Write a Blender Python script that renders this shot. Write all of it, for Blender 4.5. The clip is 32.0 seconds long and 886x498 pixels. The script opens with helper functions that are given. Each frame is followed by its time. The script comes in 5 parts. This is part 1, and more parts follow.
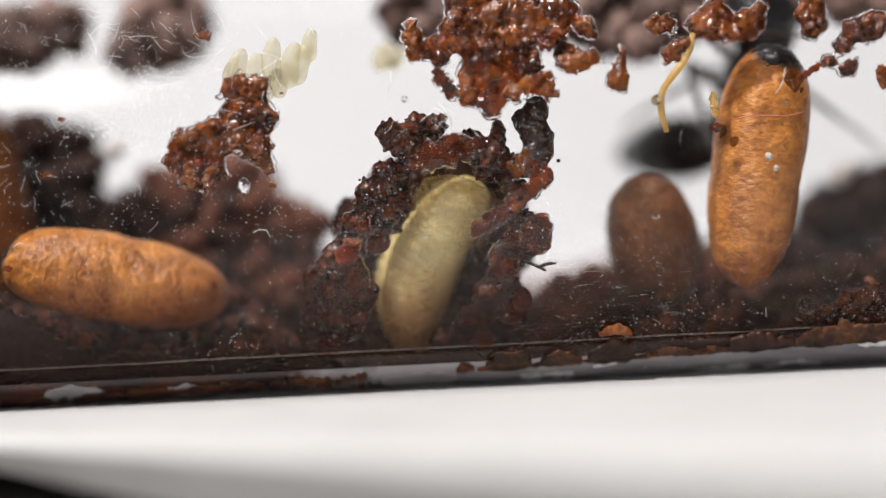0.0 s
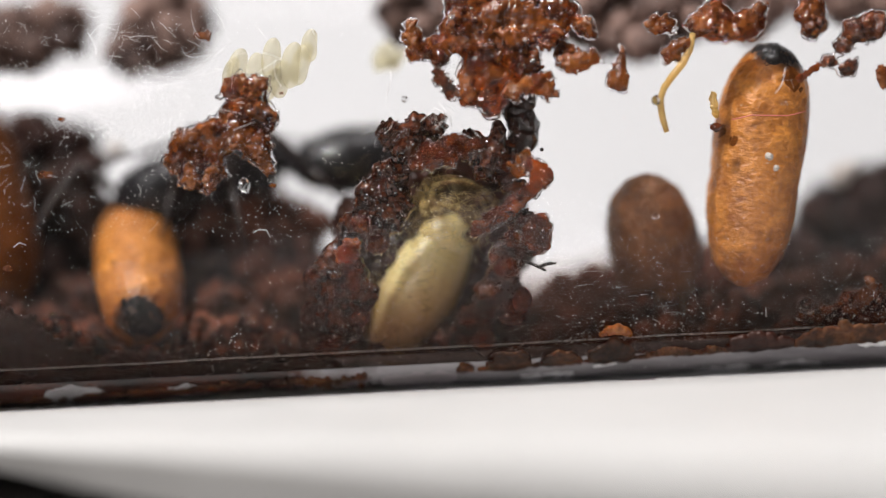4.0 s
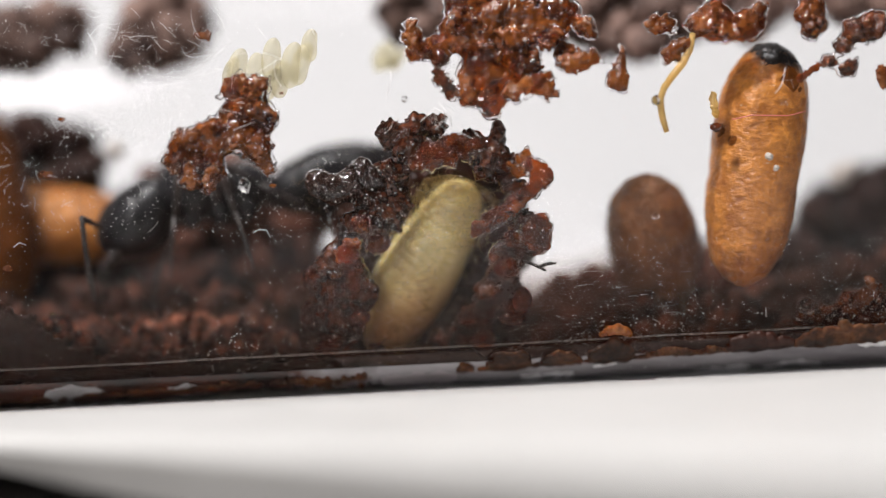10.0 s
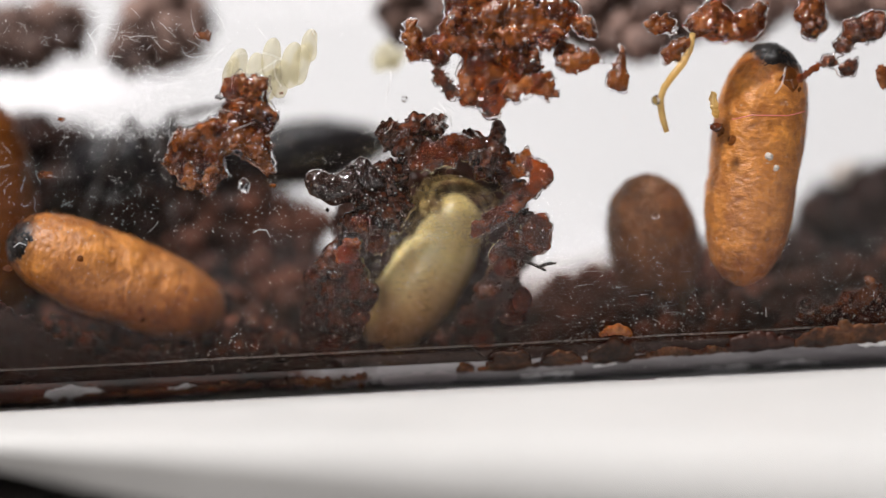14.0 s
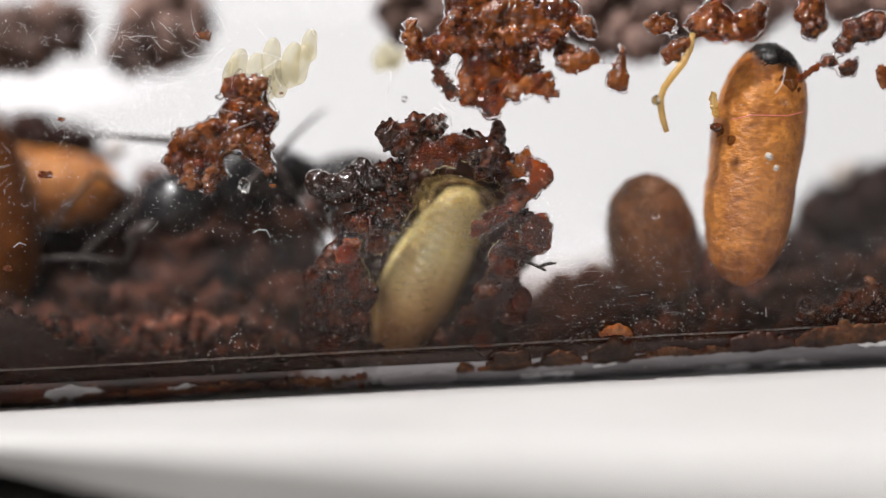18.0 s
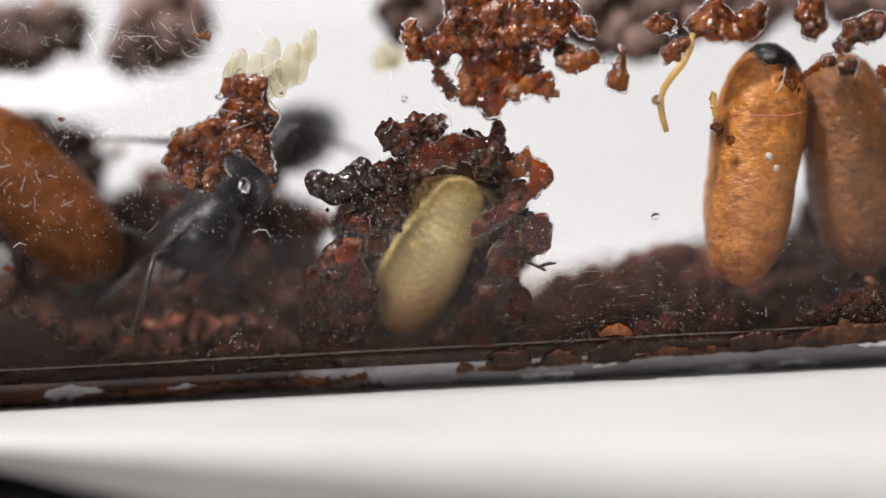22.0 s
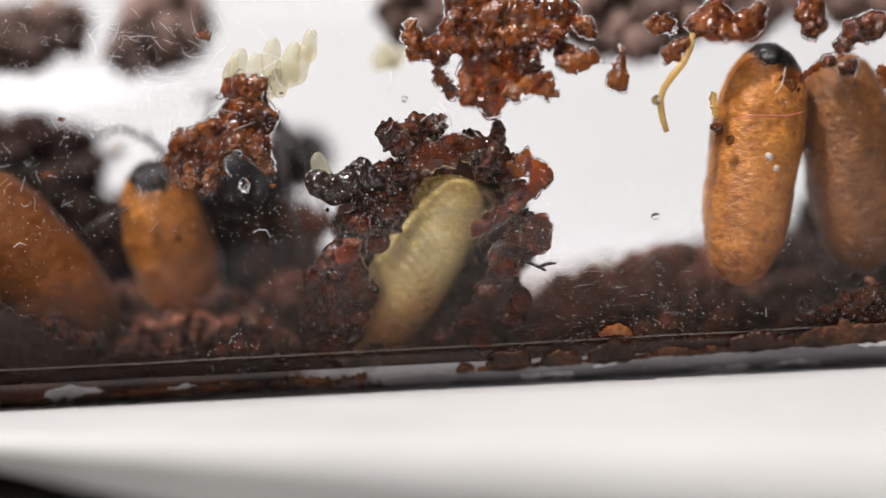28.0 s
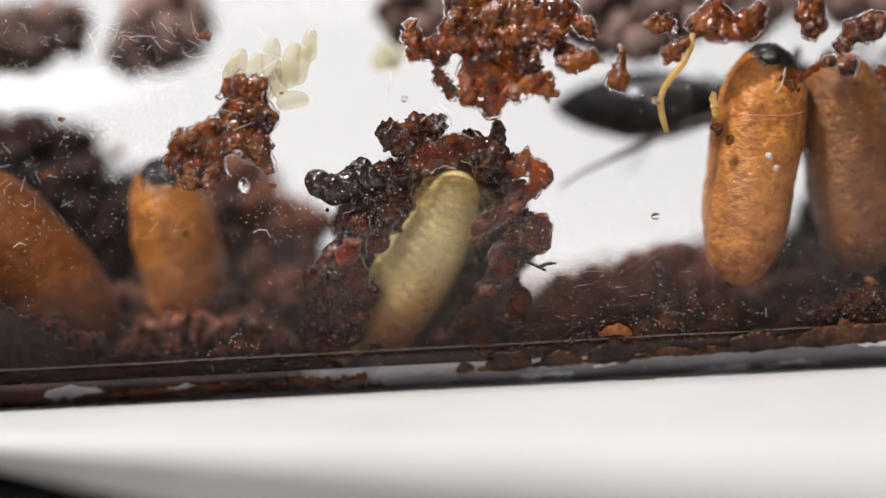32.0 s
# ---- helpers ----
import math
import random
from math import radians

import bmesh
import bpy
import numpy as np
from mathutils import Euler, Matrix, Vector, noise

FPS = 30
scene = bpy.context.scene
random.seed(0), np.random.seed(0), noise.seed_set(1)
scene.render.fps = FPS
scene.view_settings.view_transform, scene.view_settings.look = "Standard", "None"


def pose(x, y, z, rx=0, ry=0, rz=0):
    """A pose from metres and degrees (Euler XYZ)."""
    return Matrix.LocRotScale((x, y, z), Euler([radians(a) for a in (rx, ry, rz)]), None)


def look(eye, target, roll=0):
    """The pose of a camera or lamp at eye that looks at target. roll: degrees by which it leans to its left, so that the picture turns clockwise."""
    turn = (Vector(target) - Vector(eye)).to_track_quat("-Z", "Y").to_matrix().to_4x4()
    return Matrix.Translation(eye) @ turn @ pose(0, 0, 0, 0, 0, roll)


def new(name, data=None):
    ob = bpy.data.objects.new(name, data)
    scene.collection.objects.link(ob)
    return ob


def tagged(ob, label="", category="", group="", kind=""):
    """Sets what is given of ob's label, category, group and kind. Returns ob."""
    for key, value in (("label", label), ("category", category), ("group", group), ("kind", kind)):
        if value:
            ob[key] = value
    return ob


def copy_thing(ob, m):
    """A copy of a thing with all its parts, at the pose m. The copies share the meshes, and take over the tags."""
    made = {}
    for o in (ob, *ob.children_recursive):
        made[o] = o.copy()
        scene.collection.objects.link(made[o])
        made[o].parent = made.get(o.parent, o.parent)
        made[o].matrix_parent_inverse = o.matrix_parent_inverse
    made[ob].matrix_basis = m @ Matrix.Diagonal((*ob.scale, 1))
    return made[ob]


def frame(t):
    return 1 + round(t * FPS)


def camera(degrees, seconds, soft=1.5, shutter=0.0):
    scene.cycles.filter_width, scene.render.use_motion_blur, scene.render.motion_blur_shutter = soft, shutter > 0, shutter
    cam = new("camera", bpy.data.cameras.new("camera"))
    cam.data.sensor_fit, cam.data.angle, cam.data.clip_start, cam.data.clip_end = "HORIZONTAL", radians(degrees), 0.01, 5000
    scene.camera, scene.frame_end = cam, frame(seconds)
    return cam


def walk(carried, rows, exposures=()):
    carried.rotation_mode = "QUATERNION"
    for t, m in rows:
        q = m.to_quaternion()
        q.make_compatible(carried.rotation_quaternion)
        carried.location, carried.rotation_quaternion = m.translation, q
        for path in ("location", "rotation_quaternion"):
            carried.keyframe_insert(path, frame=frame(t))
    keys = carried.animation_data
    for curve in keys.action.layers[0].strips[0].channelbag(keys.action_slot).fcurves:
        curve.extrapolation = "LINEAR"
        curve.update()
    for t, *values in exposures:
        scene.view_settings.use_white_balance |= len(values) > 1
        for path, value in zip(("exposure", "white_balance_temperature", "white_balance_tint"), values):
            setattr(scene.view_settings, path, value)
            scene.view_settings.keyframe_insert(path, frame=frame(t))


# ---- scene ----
# All plan numbers below are millimetres unless said otherwise; MM turns them into metres.
MM = 0.001
LENS = 30.0                 # degrees across the picture
REACH = 52.25               # lens to the front pane
LEAN = radians(2.9)         # the camera leans, the tray is level
EYE_H = 4.62                # lens height over the tray
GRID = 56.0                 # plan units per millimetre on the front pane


def at(gx, gy, d=0.0):
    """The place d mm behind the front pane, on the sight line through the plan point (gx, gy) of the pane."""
    k = (1 + d / REACH) / GRID
    a, b = (gx - 784) * k, (441 - gy) * k
    c, s = math.cos(LEAN), math.sin(LEAN)
    return Vector((a * c + b * s, d, EYE_H - a * s + b * c))


BOW, BOW_Z = 16.0, 9.0       # the front wall bows towards the lens: radius, height of its foremost line


def sag(z):
    """How far the front wall's inner face lies behind its foremost line at height z."""
    return BOW - math.sqrt(max(1.0, BOW ** 2 - (z - BOW_Z) ** 2))


def on_pane(gx, gy, e=0.0):
    """The place e mm behind the inner face of the front wall."""
    d = e
    for _ in range(4):
        d = sag(at(gx, gy, d).z) + e
    return at(gx, gy, d)


cam = camera(LENS, 32.0, soft=0.8)
cam.data.dof.use_dof = True
cam.data.dof.focus_distance = (REACH + 0.95) * MM
cam.data.dof.aperture_fstop = 14.5
EYE = Vector((0, -REACH, EYE_H)) * MM
VIEW = look(EYE, EYE + Vector((0, 1, 0)), math.degrees(-LEAN))
walk(cam, [(0.0, VIEW), (32.0, VIEW)], exposures=[(0.0, 0.0), (32.0, 0.0)])

# ---- light: a ceiling panel, a desk lamp over the camera, a small lamp strip behind it, white room ----
world = bpy.data.worlds.new("room_air")
world.use_nodes = True
scene.world = world
world.node_tree.nodes["Background"].inputs[0].default_value = (1.0, 0.93, 0.90, 1)
world.node_tree.nodes["Background"].inputs[1].default_value = 0.07


def lamp(name, eye, target, sx, sy, watts, colour):
    data = bpy.data.lights.new(name, "AREA")
    data.shape, data.size, data.size_y = "RECTANGLE", sx, sy
    data.energy, data.color = watts, colour
    ob = new(name, data)
    ob.matrix_world = look(Vector(eye), Vector(target))
    return ob


lamp("ceiling_lamp", (0.03, -0.03, 0.40), (0, 0.0, 0), 0.16, 0.14, 0.745, (1.0, 0.975, 0.96))
lamp("desk_lamp", (-0.12, -0.13, 0.25), (0, 0, 0.006), 0.026, 0.026, 1.36, (1.0, 0.965, 0.94))
lamp("strip_lamp", (-0.116, -0.30, 0.095), (0, 0, 0.006), 0.10, 0.055, 0.28, (1.0, 0.97, 0.95))
# ---- materials ----
def mat(name, dark, light, rough=0.5, scale=2000.0, fine=9000.0, bump=0.00004, sss=0.0, radius=(0.4, 0.2, 0.1), coat=0.0,
        island=0.0, bands=None, spec=0.5, squash=None, through_light=None, depth=1.0):
    m = bpy.data.materials.new(name)
    m.use_nodes = True
    nt = m.node_tree
    n, lk = nt.nodes, nt.links
    b = n["Principled BSDF"]
    co = n.new("ShaderNodeTexCoord")
    n1 = n.new("ShaderNodeTexNoise")
    n1.inputs["Scale"].default_value, n1.inputs["Detail"].default_value, n1.inputs["Roughness"].default_value = scale, 6.0, 0.6
    n2 = n.new("ShaderNodeTexNoise")
    n2.inputs["Scale"].default_value, n2.inputs["Detail"].default_value = fine, 4.0
    src = co.outputs["Object"]
    if squash:
        mp = n.new("ShaderNodeMapping")
        mp.inputs["Scale"].default_value = squash
        lk.new(src, mp.inputs["Vector"])
        src = mp.outputs[0]
    lk.new(src, n1.inputs["Vector"])
    lk.new(src, n2.inputs["Vector"])
    add = n.new("ShaderNodeMath")
    add.operation = "MULTIPLY_ADD"
    add.inputs[1].default_value, add.inputs[2].default_value = 0.35, 0.0
    lk.new(n2.outputs[0], add.inputs[0])
    mixv = n.new("ShaderNodeMath")
    mixv.operation = "MULTIPLY_ADD"
    mixv.inputs[1].default_value = 0.65
    lk.new(n1.outputs[0], mixv.inputs[0])
    lk.new(add.outputs[0], mixv.inputs[2])
    last = mixv
    if island:
        geo = n.new("ShaderNodeNewGeometry")
        sh = n.new("ShaderNodeMath")
        sh.operation = "MULTIPLY_ADD"
        sh.inputs[1].default_value, sh.inputs[2].default_value = island, -island / 2
        lk.new(geo.outputs["Random Per Island"], sh.inputs[0])
        s2 = n.new("ShaderNodeMath")
        lk.new(sh.outputs[0], s2.inputs[0])
        lk.new(mixv.outputs[0], s2.inputs[1])
        last = s2
    ramp = n.new("ShaderNodeValToRGB")
    ramp.color_ramp.elements[0].position, ramp.color_ramp.elements[1].position = 0.32, 0.68
    ramp.color_ramp.elements[0].color, ramp.color_ramp.elements[1].color = (*dark, 1), (*light, 1)
    if bands:
        for pos, col in bands:
            e = ramp.color_ramp.elements.new(pos)
            e.color = (*col, 1)
    lk.new(last.outputs[0], ramp.inputs[0])
    lk.new(ramp.outputs[0], b.inputs["Base Color"])
    rr = n.new("ShaderNodeMapRange")
    rr.inputs["To Min"].default_value, rr.inputs["To Max"].default_value = max(0.02, rough - 0.12), min(1, rough + 0.15)
    lk.new(n1.outputs[0], rr.inputs["Value"])
    lk.new(rr.outputs[0], b.inputs["Roughness"])
    bp = n.new("ShaderNodeBump")
    bp.inputs["Strength"].default_value, bp.inputs["Distance"].default_value = 0.9, bump
    lk.new(mixv.outputs[0], bp.inputs["Height"])
    lk.new(bp.outputs[0], b.inputs["Normal"])
    b.inputs["Specular IOR Level"].default_value = spec
    if sss:
        b.inputs["Subsurface Weight"].default_value = sss
        b.inputs["Subsurface Radius"].default_value = radius
        b.inputs["Subsurface Scale"].default_value = MM * depth
    if coat:
        b.inputs["Coat Weight"].default_value, b.inputs["Coat Roughness"].default_value = coat, 0.04
    if through_light:
        tl, mx = n.new("ShaderNodeBsdfTranslucent"), n.new("ShaderNodeMixShader")
        tl.inputs[0].default_value = (*through_light[1], 1)
        mx.inputs[0].default_value = through_light[0]
        lk.new(b.outputs[0], mx.inputs[1])
        lk.new(tl.outputs[0], mx.inputs[2])
        lk.new(mx.outputs[0], n["Material Output"].inputs[0])
    return m


def clear(name, ior=1.45, rough=0.0, tint=(1, 1, 1)):
    m = bpy.data.materials.new(name)
    m.use_nodes = True
    b = m.node_tree.nodes["Principled BSDF"]
    b.inputs["Base Color"].default_value = (*tint, 1)
    b.inputs["Transmission Weight"].default_value = 1.0
    b.inputs["Roughness"].default_value, b.inputs["IOR"].default_value = rough, ior
    return m


def thin_pane(name, tint=0.975):
    """Thin clear wall: light goes straight through, the gloss grows towards grazing angles."""
    m = bpy.data.materials.new(name)
    m.use_nodes = True
    nt = m.node_tree
    nt.nodes.remove(nt.nodes["Principled BSDF"])
    out = nt.nodes["Material Output"]
    tr, gl, mx, fr = (nt.nodes.new("ShaderNode" + k) for k in ("BsdfTransparent", "BsdfGlossy", "MixShader", "LayerWeight"))
    pw, ad = nt.nodes.new("ShaderNodeMath"), nt.nodes.new("ShaderNodeMath")
    tr.inputs[0].default_value = (tint, tint, tint * 1.005, 1)
    gl.inputs["Roughness"].default_value = 0.07
    fr.inputs[0].default_value = 0.5
    pw.operation, pw.inputs[1].default_value = "POWER", 5.0
    ad.operation, ad.inputs[1].default_value, ad.inputs[2].default_value = "MULTIPLY_ADD", 0.9, 0.012
    nt.links.new(fr.outputs["Facing"], pw.inputs[0])
    nt.links.new(pw.outputs[0], ad.inputs[0])
    nt.links.new(ad.outputs[0], mx.inputs[0])
    nt.links.new(tr.outputs[0], mx.inputs[1])
    nt.links.new(gl.outputs[0], mx.inputs[2])
    nt.links.new(mx.outputs[0], out.inputs[0])
    return m


def stained_shaded_pane(name):
    """The lower front wall: the clear pane, tinted browner downwards for a film of soil water and for the shade low in
    the nest.
    """
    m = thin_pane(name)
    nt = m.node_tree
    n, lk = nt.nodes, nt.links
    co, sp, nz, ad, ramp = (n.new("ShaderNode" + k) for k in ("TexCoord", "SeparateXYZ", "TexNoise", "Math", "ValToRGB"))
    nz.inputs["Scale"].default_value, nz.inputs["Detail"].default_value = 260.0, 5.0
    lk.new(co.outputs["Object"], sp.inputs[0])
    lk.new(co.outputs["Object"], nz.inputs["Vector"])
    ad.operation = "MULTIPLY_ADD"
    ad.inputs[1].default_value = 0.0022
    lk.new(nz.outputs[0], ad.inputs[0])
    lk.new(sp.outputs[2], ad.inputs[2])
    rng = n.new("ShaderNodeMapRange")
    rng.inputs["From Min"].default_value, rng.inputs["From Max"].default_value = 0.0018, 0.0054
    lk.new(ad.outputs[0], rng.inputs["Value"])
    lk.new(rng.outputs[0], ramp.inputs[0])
    # deepest tint: brown film plus the shade near the floor
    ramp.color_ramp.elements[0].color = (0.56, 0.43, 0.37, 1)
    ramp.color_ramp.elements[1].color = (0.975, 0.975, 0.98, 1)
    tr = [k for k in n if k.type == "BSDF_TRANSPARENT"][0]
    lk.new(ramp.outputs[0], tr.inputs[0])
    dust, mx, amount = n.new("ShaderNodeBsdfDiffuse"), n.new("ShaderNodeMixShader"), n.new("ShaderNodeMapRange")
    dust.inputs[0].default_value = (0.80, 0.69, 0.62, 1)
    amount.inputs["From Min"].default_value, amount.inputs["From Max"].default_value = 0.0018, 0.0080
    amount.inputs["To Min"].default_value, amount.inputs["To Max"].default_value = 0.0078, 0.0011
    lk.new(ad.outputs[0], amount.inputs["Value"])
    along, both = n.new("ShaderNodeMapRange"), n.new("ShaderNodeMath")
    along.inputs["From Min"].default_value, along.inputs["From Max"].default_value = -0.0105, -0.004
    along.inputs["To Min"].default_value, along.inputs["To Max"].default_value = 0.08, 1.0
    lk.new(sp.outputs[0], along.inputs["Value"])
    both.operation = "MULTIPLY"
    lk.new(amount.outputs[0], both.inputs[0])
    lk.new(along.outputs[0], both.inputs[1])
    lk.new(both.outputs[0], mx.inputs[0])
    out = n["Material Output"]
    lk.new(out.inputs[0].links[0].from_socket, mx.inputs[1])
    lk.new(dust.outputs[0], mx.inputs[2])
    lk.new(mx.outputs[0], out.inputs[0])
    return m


def capped(name, centre, r0, r1, *args, **kw):
    """Silk whose colour turns blackish round one end, with an uneven edge; centre and radii in mm."""
    m = mat(name, *args, **kw)
    n, lk = m.node_tree.nodes, m.node_tree.links
    base = n["Principled BSDF"].inputs["Base Color"]
    co, dist, nz, ad, rng, mx = (n.new("ShaderNode" + k) for k in ("TexCoord", "VectorMath", "TexNoise", "Math", "MapRange", "MixRGB"))
    dist.operation = "DISTANCE"
    dist.inputs[1].default_value = [v * MM for v in centre]
    nz.inputs["Scale"].default_value, nz.inputs["Detail"].default_value = 1100.0, 6.0
    ad.operation = "MULTIPLY_ADD"
    ad.inputs[1].default_value = 0.0014
    lk.new(co.outputs["Object"], dist.inputs[0])
    lk.new(co.outputs["Object"], nz.inputs["Vector"])
    lk.new(nz.outputs[0], ad.inputs[0])
    lk.new(dist.outputs["Value"], ad.inputs[2])
    rng.inputs["From Min"].default_value, rng.inputs["From Max"].default_value = (r0 + 0.7) * MM, (r1 + 0.7) * MM
    lk.new(ad.outputs[0], rng.inputs["Value"])
    lk.new(rng.outputs[0], mx.inputs[0])
    mx.inputs[1].default_value = (0.016, 0.010, 0.009, 1)
    lk.new(base.links[0].from_socket, mx.inputs[2])
    lk.new(mx.outputs[0], base)
    return m


def mend_foot(name):
    """Foot painted grey for the tray refracted in its clear wall, filled with dark soil along one length: the border
    wanders.
    """
    m = mat(name, (0.14, 0.130, 0.137), (0.31, 0.292, 0.304), 0.2, 420, 2500, 0.00002, squash=(0.3, 1.0, 1.0))
    n, lk = m.node_tree.nodes, m.node_tree.links
    base = n["Principled BSDF"].inputs["Base Color"]
    co, sp, nz, ad, rng, mx, soil, n2 = (n.new("ShaderNode" + k) for k in ("TexCoord", "SeparateXYZ", "TexNoise", "Math", "MapRange", "MixRGB", "ValToRGB", "TexNoise"))
    nz.inputs["Scale"].default_value, nz.inputs["Detail"].default_value = 420.0, 6.0
    n2.inputs["Scale"].default_value, n2.inputs["Detail"].default_value = 900.0, 6.0
    ad.operation = "MULTIPLY_ADD"
    ad.inputs[1].default_value = 0.012
    for k in (sp.inputs[0], nz.inputs["Vector"], n2.inputs["Vector"]):
        lk.new(co.outputs["Object"], k)
    lk.new(nz.outputs[0], ad.inputs[0])
    lk.new(sp.outputs[0], ad.inputs[2])
    rng.inputs["From Min"].default_value, rng.inputs["From Max"].default_value = 0.0015, 0.0035
    lk.new(ad.outputs[0], rng.inputs["Value"])
    soil.color_ramp.elements[0].position, soil.color_ramp.elements[1].position = 0.35, 0.68
    soil.color_ramp.elements[0].color, soil.color_ramp.elements[1].color = (0.006, 0.003, 0.0025, 1), (0.055, 0.017, 0.010, 1)
    lk.new(n2.outputs[0], soil.inputs[0])
    lk.new(rng.outputs[0], mx.inputs[0])
    lk.new(soil.outputs[0], mx.inputs[1])
    lk.new(base.links[0].from_socket, mx.inputs[2])
    lk.new(mx.outputs[0], base)
    return m


def woven_silk(name):
    """A loosely spun sheath: pale golden threads with holes, denser in patches."""
    m = bpy.data.materials.new(name)
    m.use_nodes = True
    n, lk = m.node_tree.nodes, m.node_tree.links
    b, out = n["Principled BSDF"], n["Material Output"]
    co, mp, fib, mp2, fib2, pat, hi, mul, add, tr, mx = (n.new("ShaderNode" + k) for k in ("TexCoord", "Mapping", "TexNoise", "Mapping", "TexNoise", "TexNoise", "Math", "Math", "Math", "BsdfTransparent", "MixShader"))
    for mapping, tex, turn, sc in ((mp, fib, (0.3, 0.5, 0.2), (900, 5200, 5200)), (mp2, fib2, (0.9, -0.7, 1.3), (5200, 900, 5200))):
        mapping.inputs["Rotation"].default_value, mapping.inputs["Scale"].default_value = turn, sc
        lk.new(co.outputs["Object"], mapping.inputs["Vector"])
        lk.new(mapping.outputs[0], tex.inputs["Vector"])
        tex.inputs["Scale"].default_value, tex.inputs["Detail"].default_value, tex.inputs["Distortion"].default_value = 1.0, 3.0, 0.6
    pat.inputs["Scale"].default_value, pat.inputs["Detail"].default_value = 650.0, 4.0
    lk.new(co.outputs["Object"], pat.inputs["Vector"])
    hi.operation = "MAXIMUM"
    lk.new(fib.outputs[0], hi.inputs[0])
    lk.new(fib2.outputs[0], hi.inputs[1])
    mul.operation = "MULTIPLY"
    lk.new(hi.outputs[0], mul.inputs[0])
    lk.new(pat.outputs[0], mul.inputs[1])
    rng, sp, high = n.new("ShaderNodeMapRange"), n.new("ShaderNodeSeparateXYZ"), n.new("ShaderNodeMapRange")
    lk.new(co.outputs["Object"], sp.inputs[0])
    high.inputs["From Min"].default_value, high.inputs["From Max"].default_value = 0.0042, 0.0070
    high.inputs["To Min"].default_value, high.inputs["To Max"].default_value = 0.0, 0.11
    lk.new(sp.outputs[2], high.inputs["Value"])
    lk.new(mul.outputs[0], add.inputs[0])
    lk.new(high.outputs[0], add.inputs[1])
    rng.inputs["From Min"].default_value, rng.inputs["From Max"].default_value = 0.29, 0.45
    rng.inputs["To Min"].default_value, rng.inputs["To Max"].default_value = 0.0, 0.46
    lk.new(add.outputs[0], rng.inputs["Value"])
    b.inputs["Base Color"].default_value = (0.54, 0.38, 0.145, 1)
    b.inputs["Roughness"].default_value = 0.35
    lk.new(rng.outputs[0], mx.inputs[0])
    lk.new(tr.outputs[0], mx.inputs[1])
    lk.new(b.outputs[0], mx.inputs[2])
    lk.new(mx.outputs[0], out.inputs[0])
    return m


def gel(name, dark, light, bands, clear_from, clear_to, most, tint, rough=0.24, scale=800, fine=4000, coat=0.5, sss=0.18):
    """Wet soil in its film of water: opaque dark grains with half clear reddish spots between them."""
    m = mat(name, dark, light, rough, scale, fine, 0.00002, coat=coat, bands=bands, sss=sss, radius=(1.0, 0.35, 0.09), depth=0.4, island=0.06, spec=0.2)
    n, lk = m.node_tree.nodes, m.node_tree.links
    out = n["Material Output"]
    tr, mx, nz, rng, co = (n.new("ShaderNode" + k) for k in ("BsdfTransparent", "MixShader", "TexNoise", "MapRange", "TexCoord"))
    tr.inputs[0].default_value = (*tint, 1)
    film, wet = n.new("ShaderNodeTexNoise"), n.new("ShaderNodeBump")
    film.inputs["Scale"].default_value, film.inputs["Detail"].default_value = 3600.0, 2.0
    wet.inputs["Strength"].default_value, wet.inputs["Distance"].default_value = 1.0, 0.000022
    lk.new(co.outputs["Object"], film.inputs["Vector"])
    lk.new(film.outputs[0], wet.inputs["Height"])
    lk.new(wet.outputs[0], n["Principled BSDF"].inputs["Coat Normal"])
    nz.inputs["Scale"].default_value, nz.inputs["Detail"].default_value = scale * 0.8, 3.0
    lk.new(co.outputs["Object"], nz.inputs["Vector"])
    rng.inputs["From Min"].default_value, rng.inputs["From Max"].default_value = clear_from, clear_to
    rng.inputs["To Min"].default_value, rng.inputs["To Max"].default_value = 0.0, most
    lk.new(nz.outputs[0], rng.inputs["Value"])
    lk.new(rng.outputs[0], mx.inputs[0])
    lk.new(out.inputs[0].links[0].from_socket, mx.inputs[1])
    lk.new(tr.outputs[0], mx.inputs[2])
    lk.new(mx.outputs[0], out.inputs[0])
    return m


def grub_skin(name):
    """Milky, half clear skin of a small grub."""
    m = mat(name, (0.98, 0.92, 0.68), (1.0, 0.965, 0.82), 0.18, 900, 5000, 0.00001, coat=0.6, through_light=(0.65, (1.0, 0.96, 0.82)))
    n, lk = m.node_tree.nodes, m.node_tree.links
    out = n["Material Output"]
    tr, mx = n.new("ShaderNodeBsdfTransparent"), n.new("ShaderNodeMixShader")
    tr.inputs[0].default_value = (1.0, 0.98, 0.89, 1)
    mx.inputs[0].default_value = 0.68
    lk.new(out.inputs[0].links[0].from_socket, mx.inputs[1])
    lk.new(tr.outputs[0], mx.inputs[2])
    lk.new(mx.outputs[0], out.inputs[0])
    return m


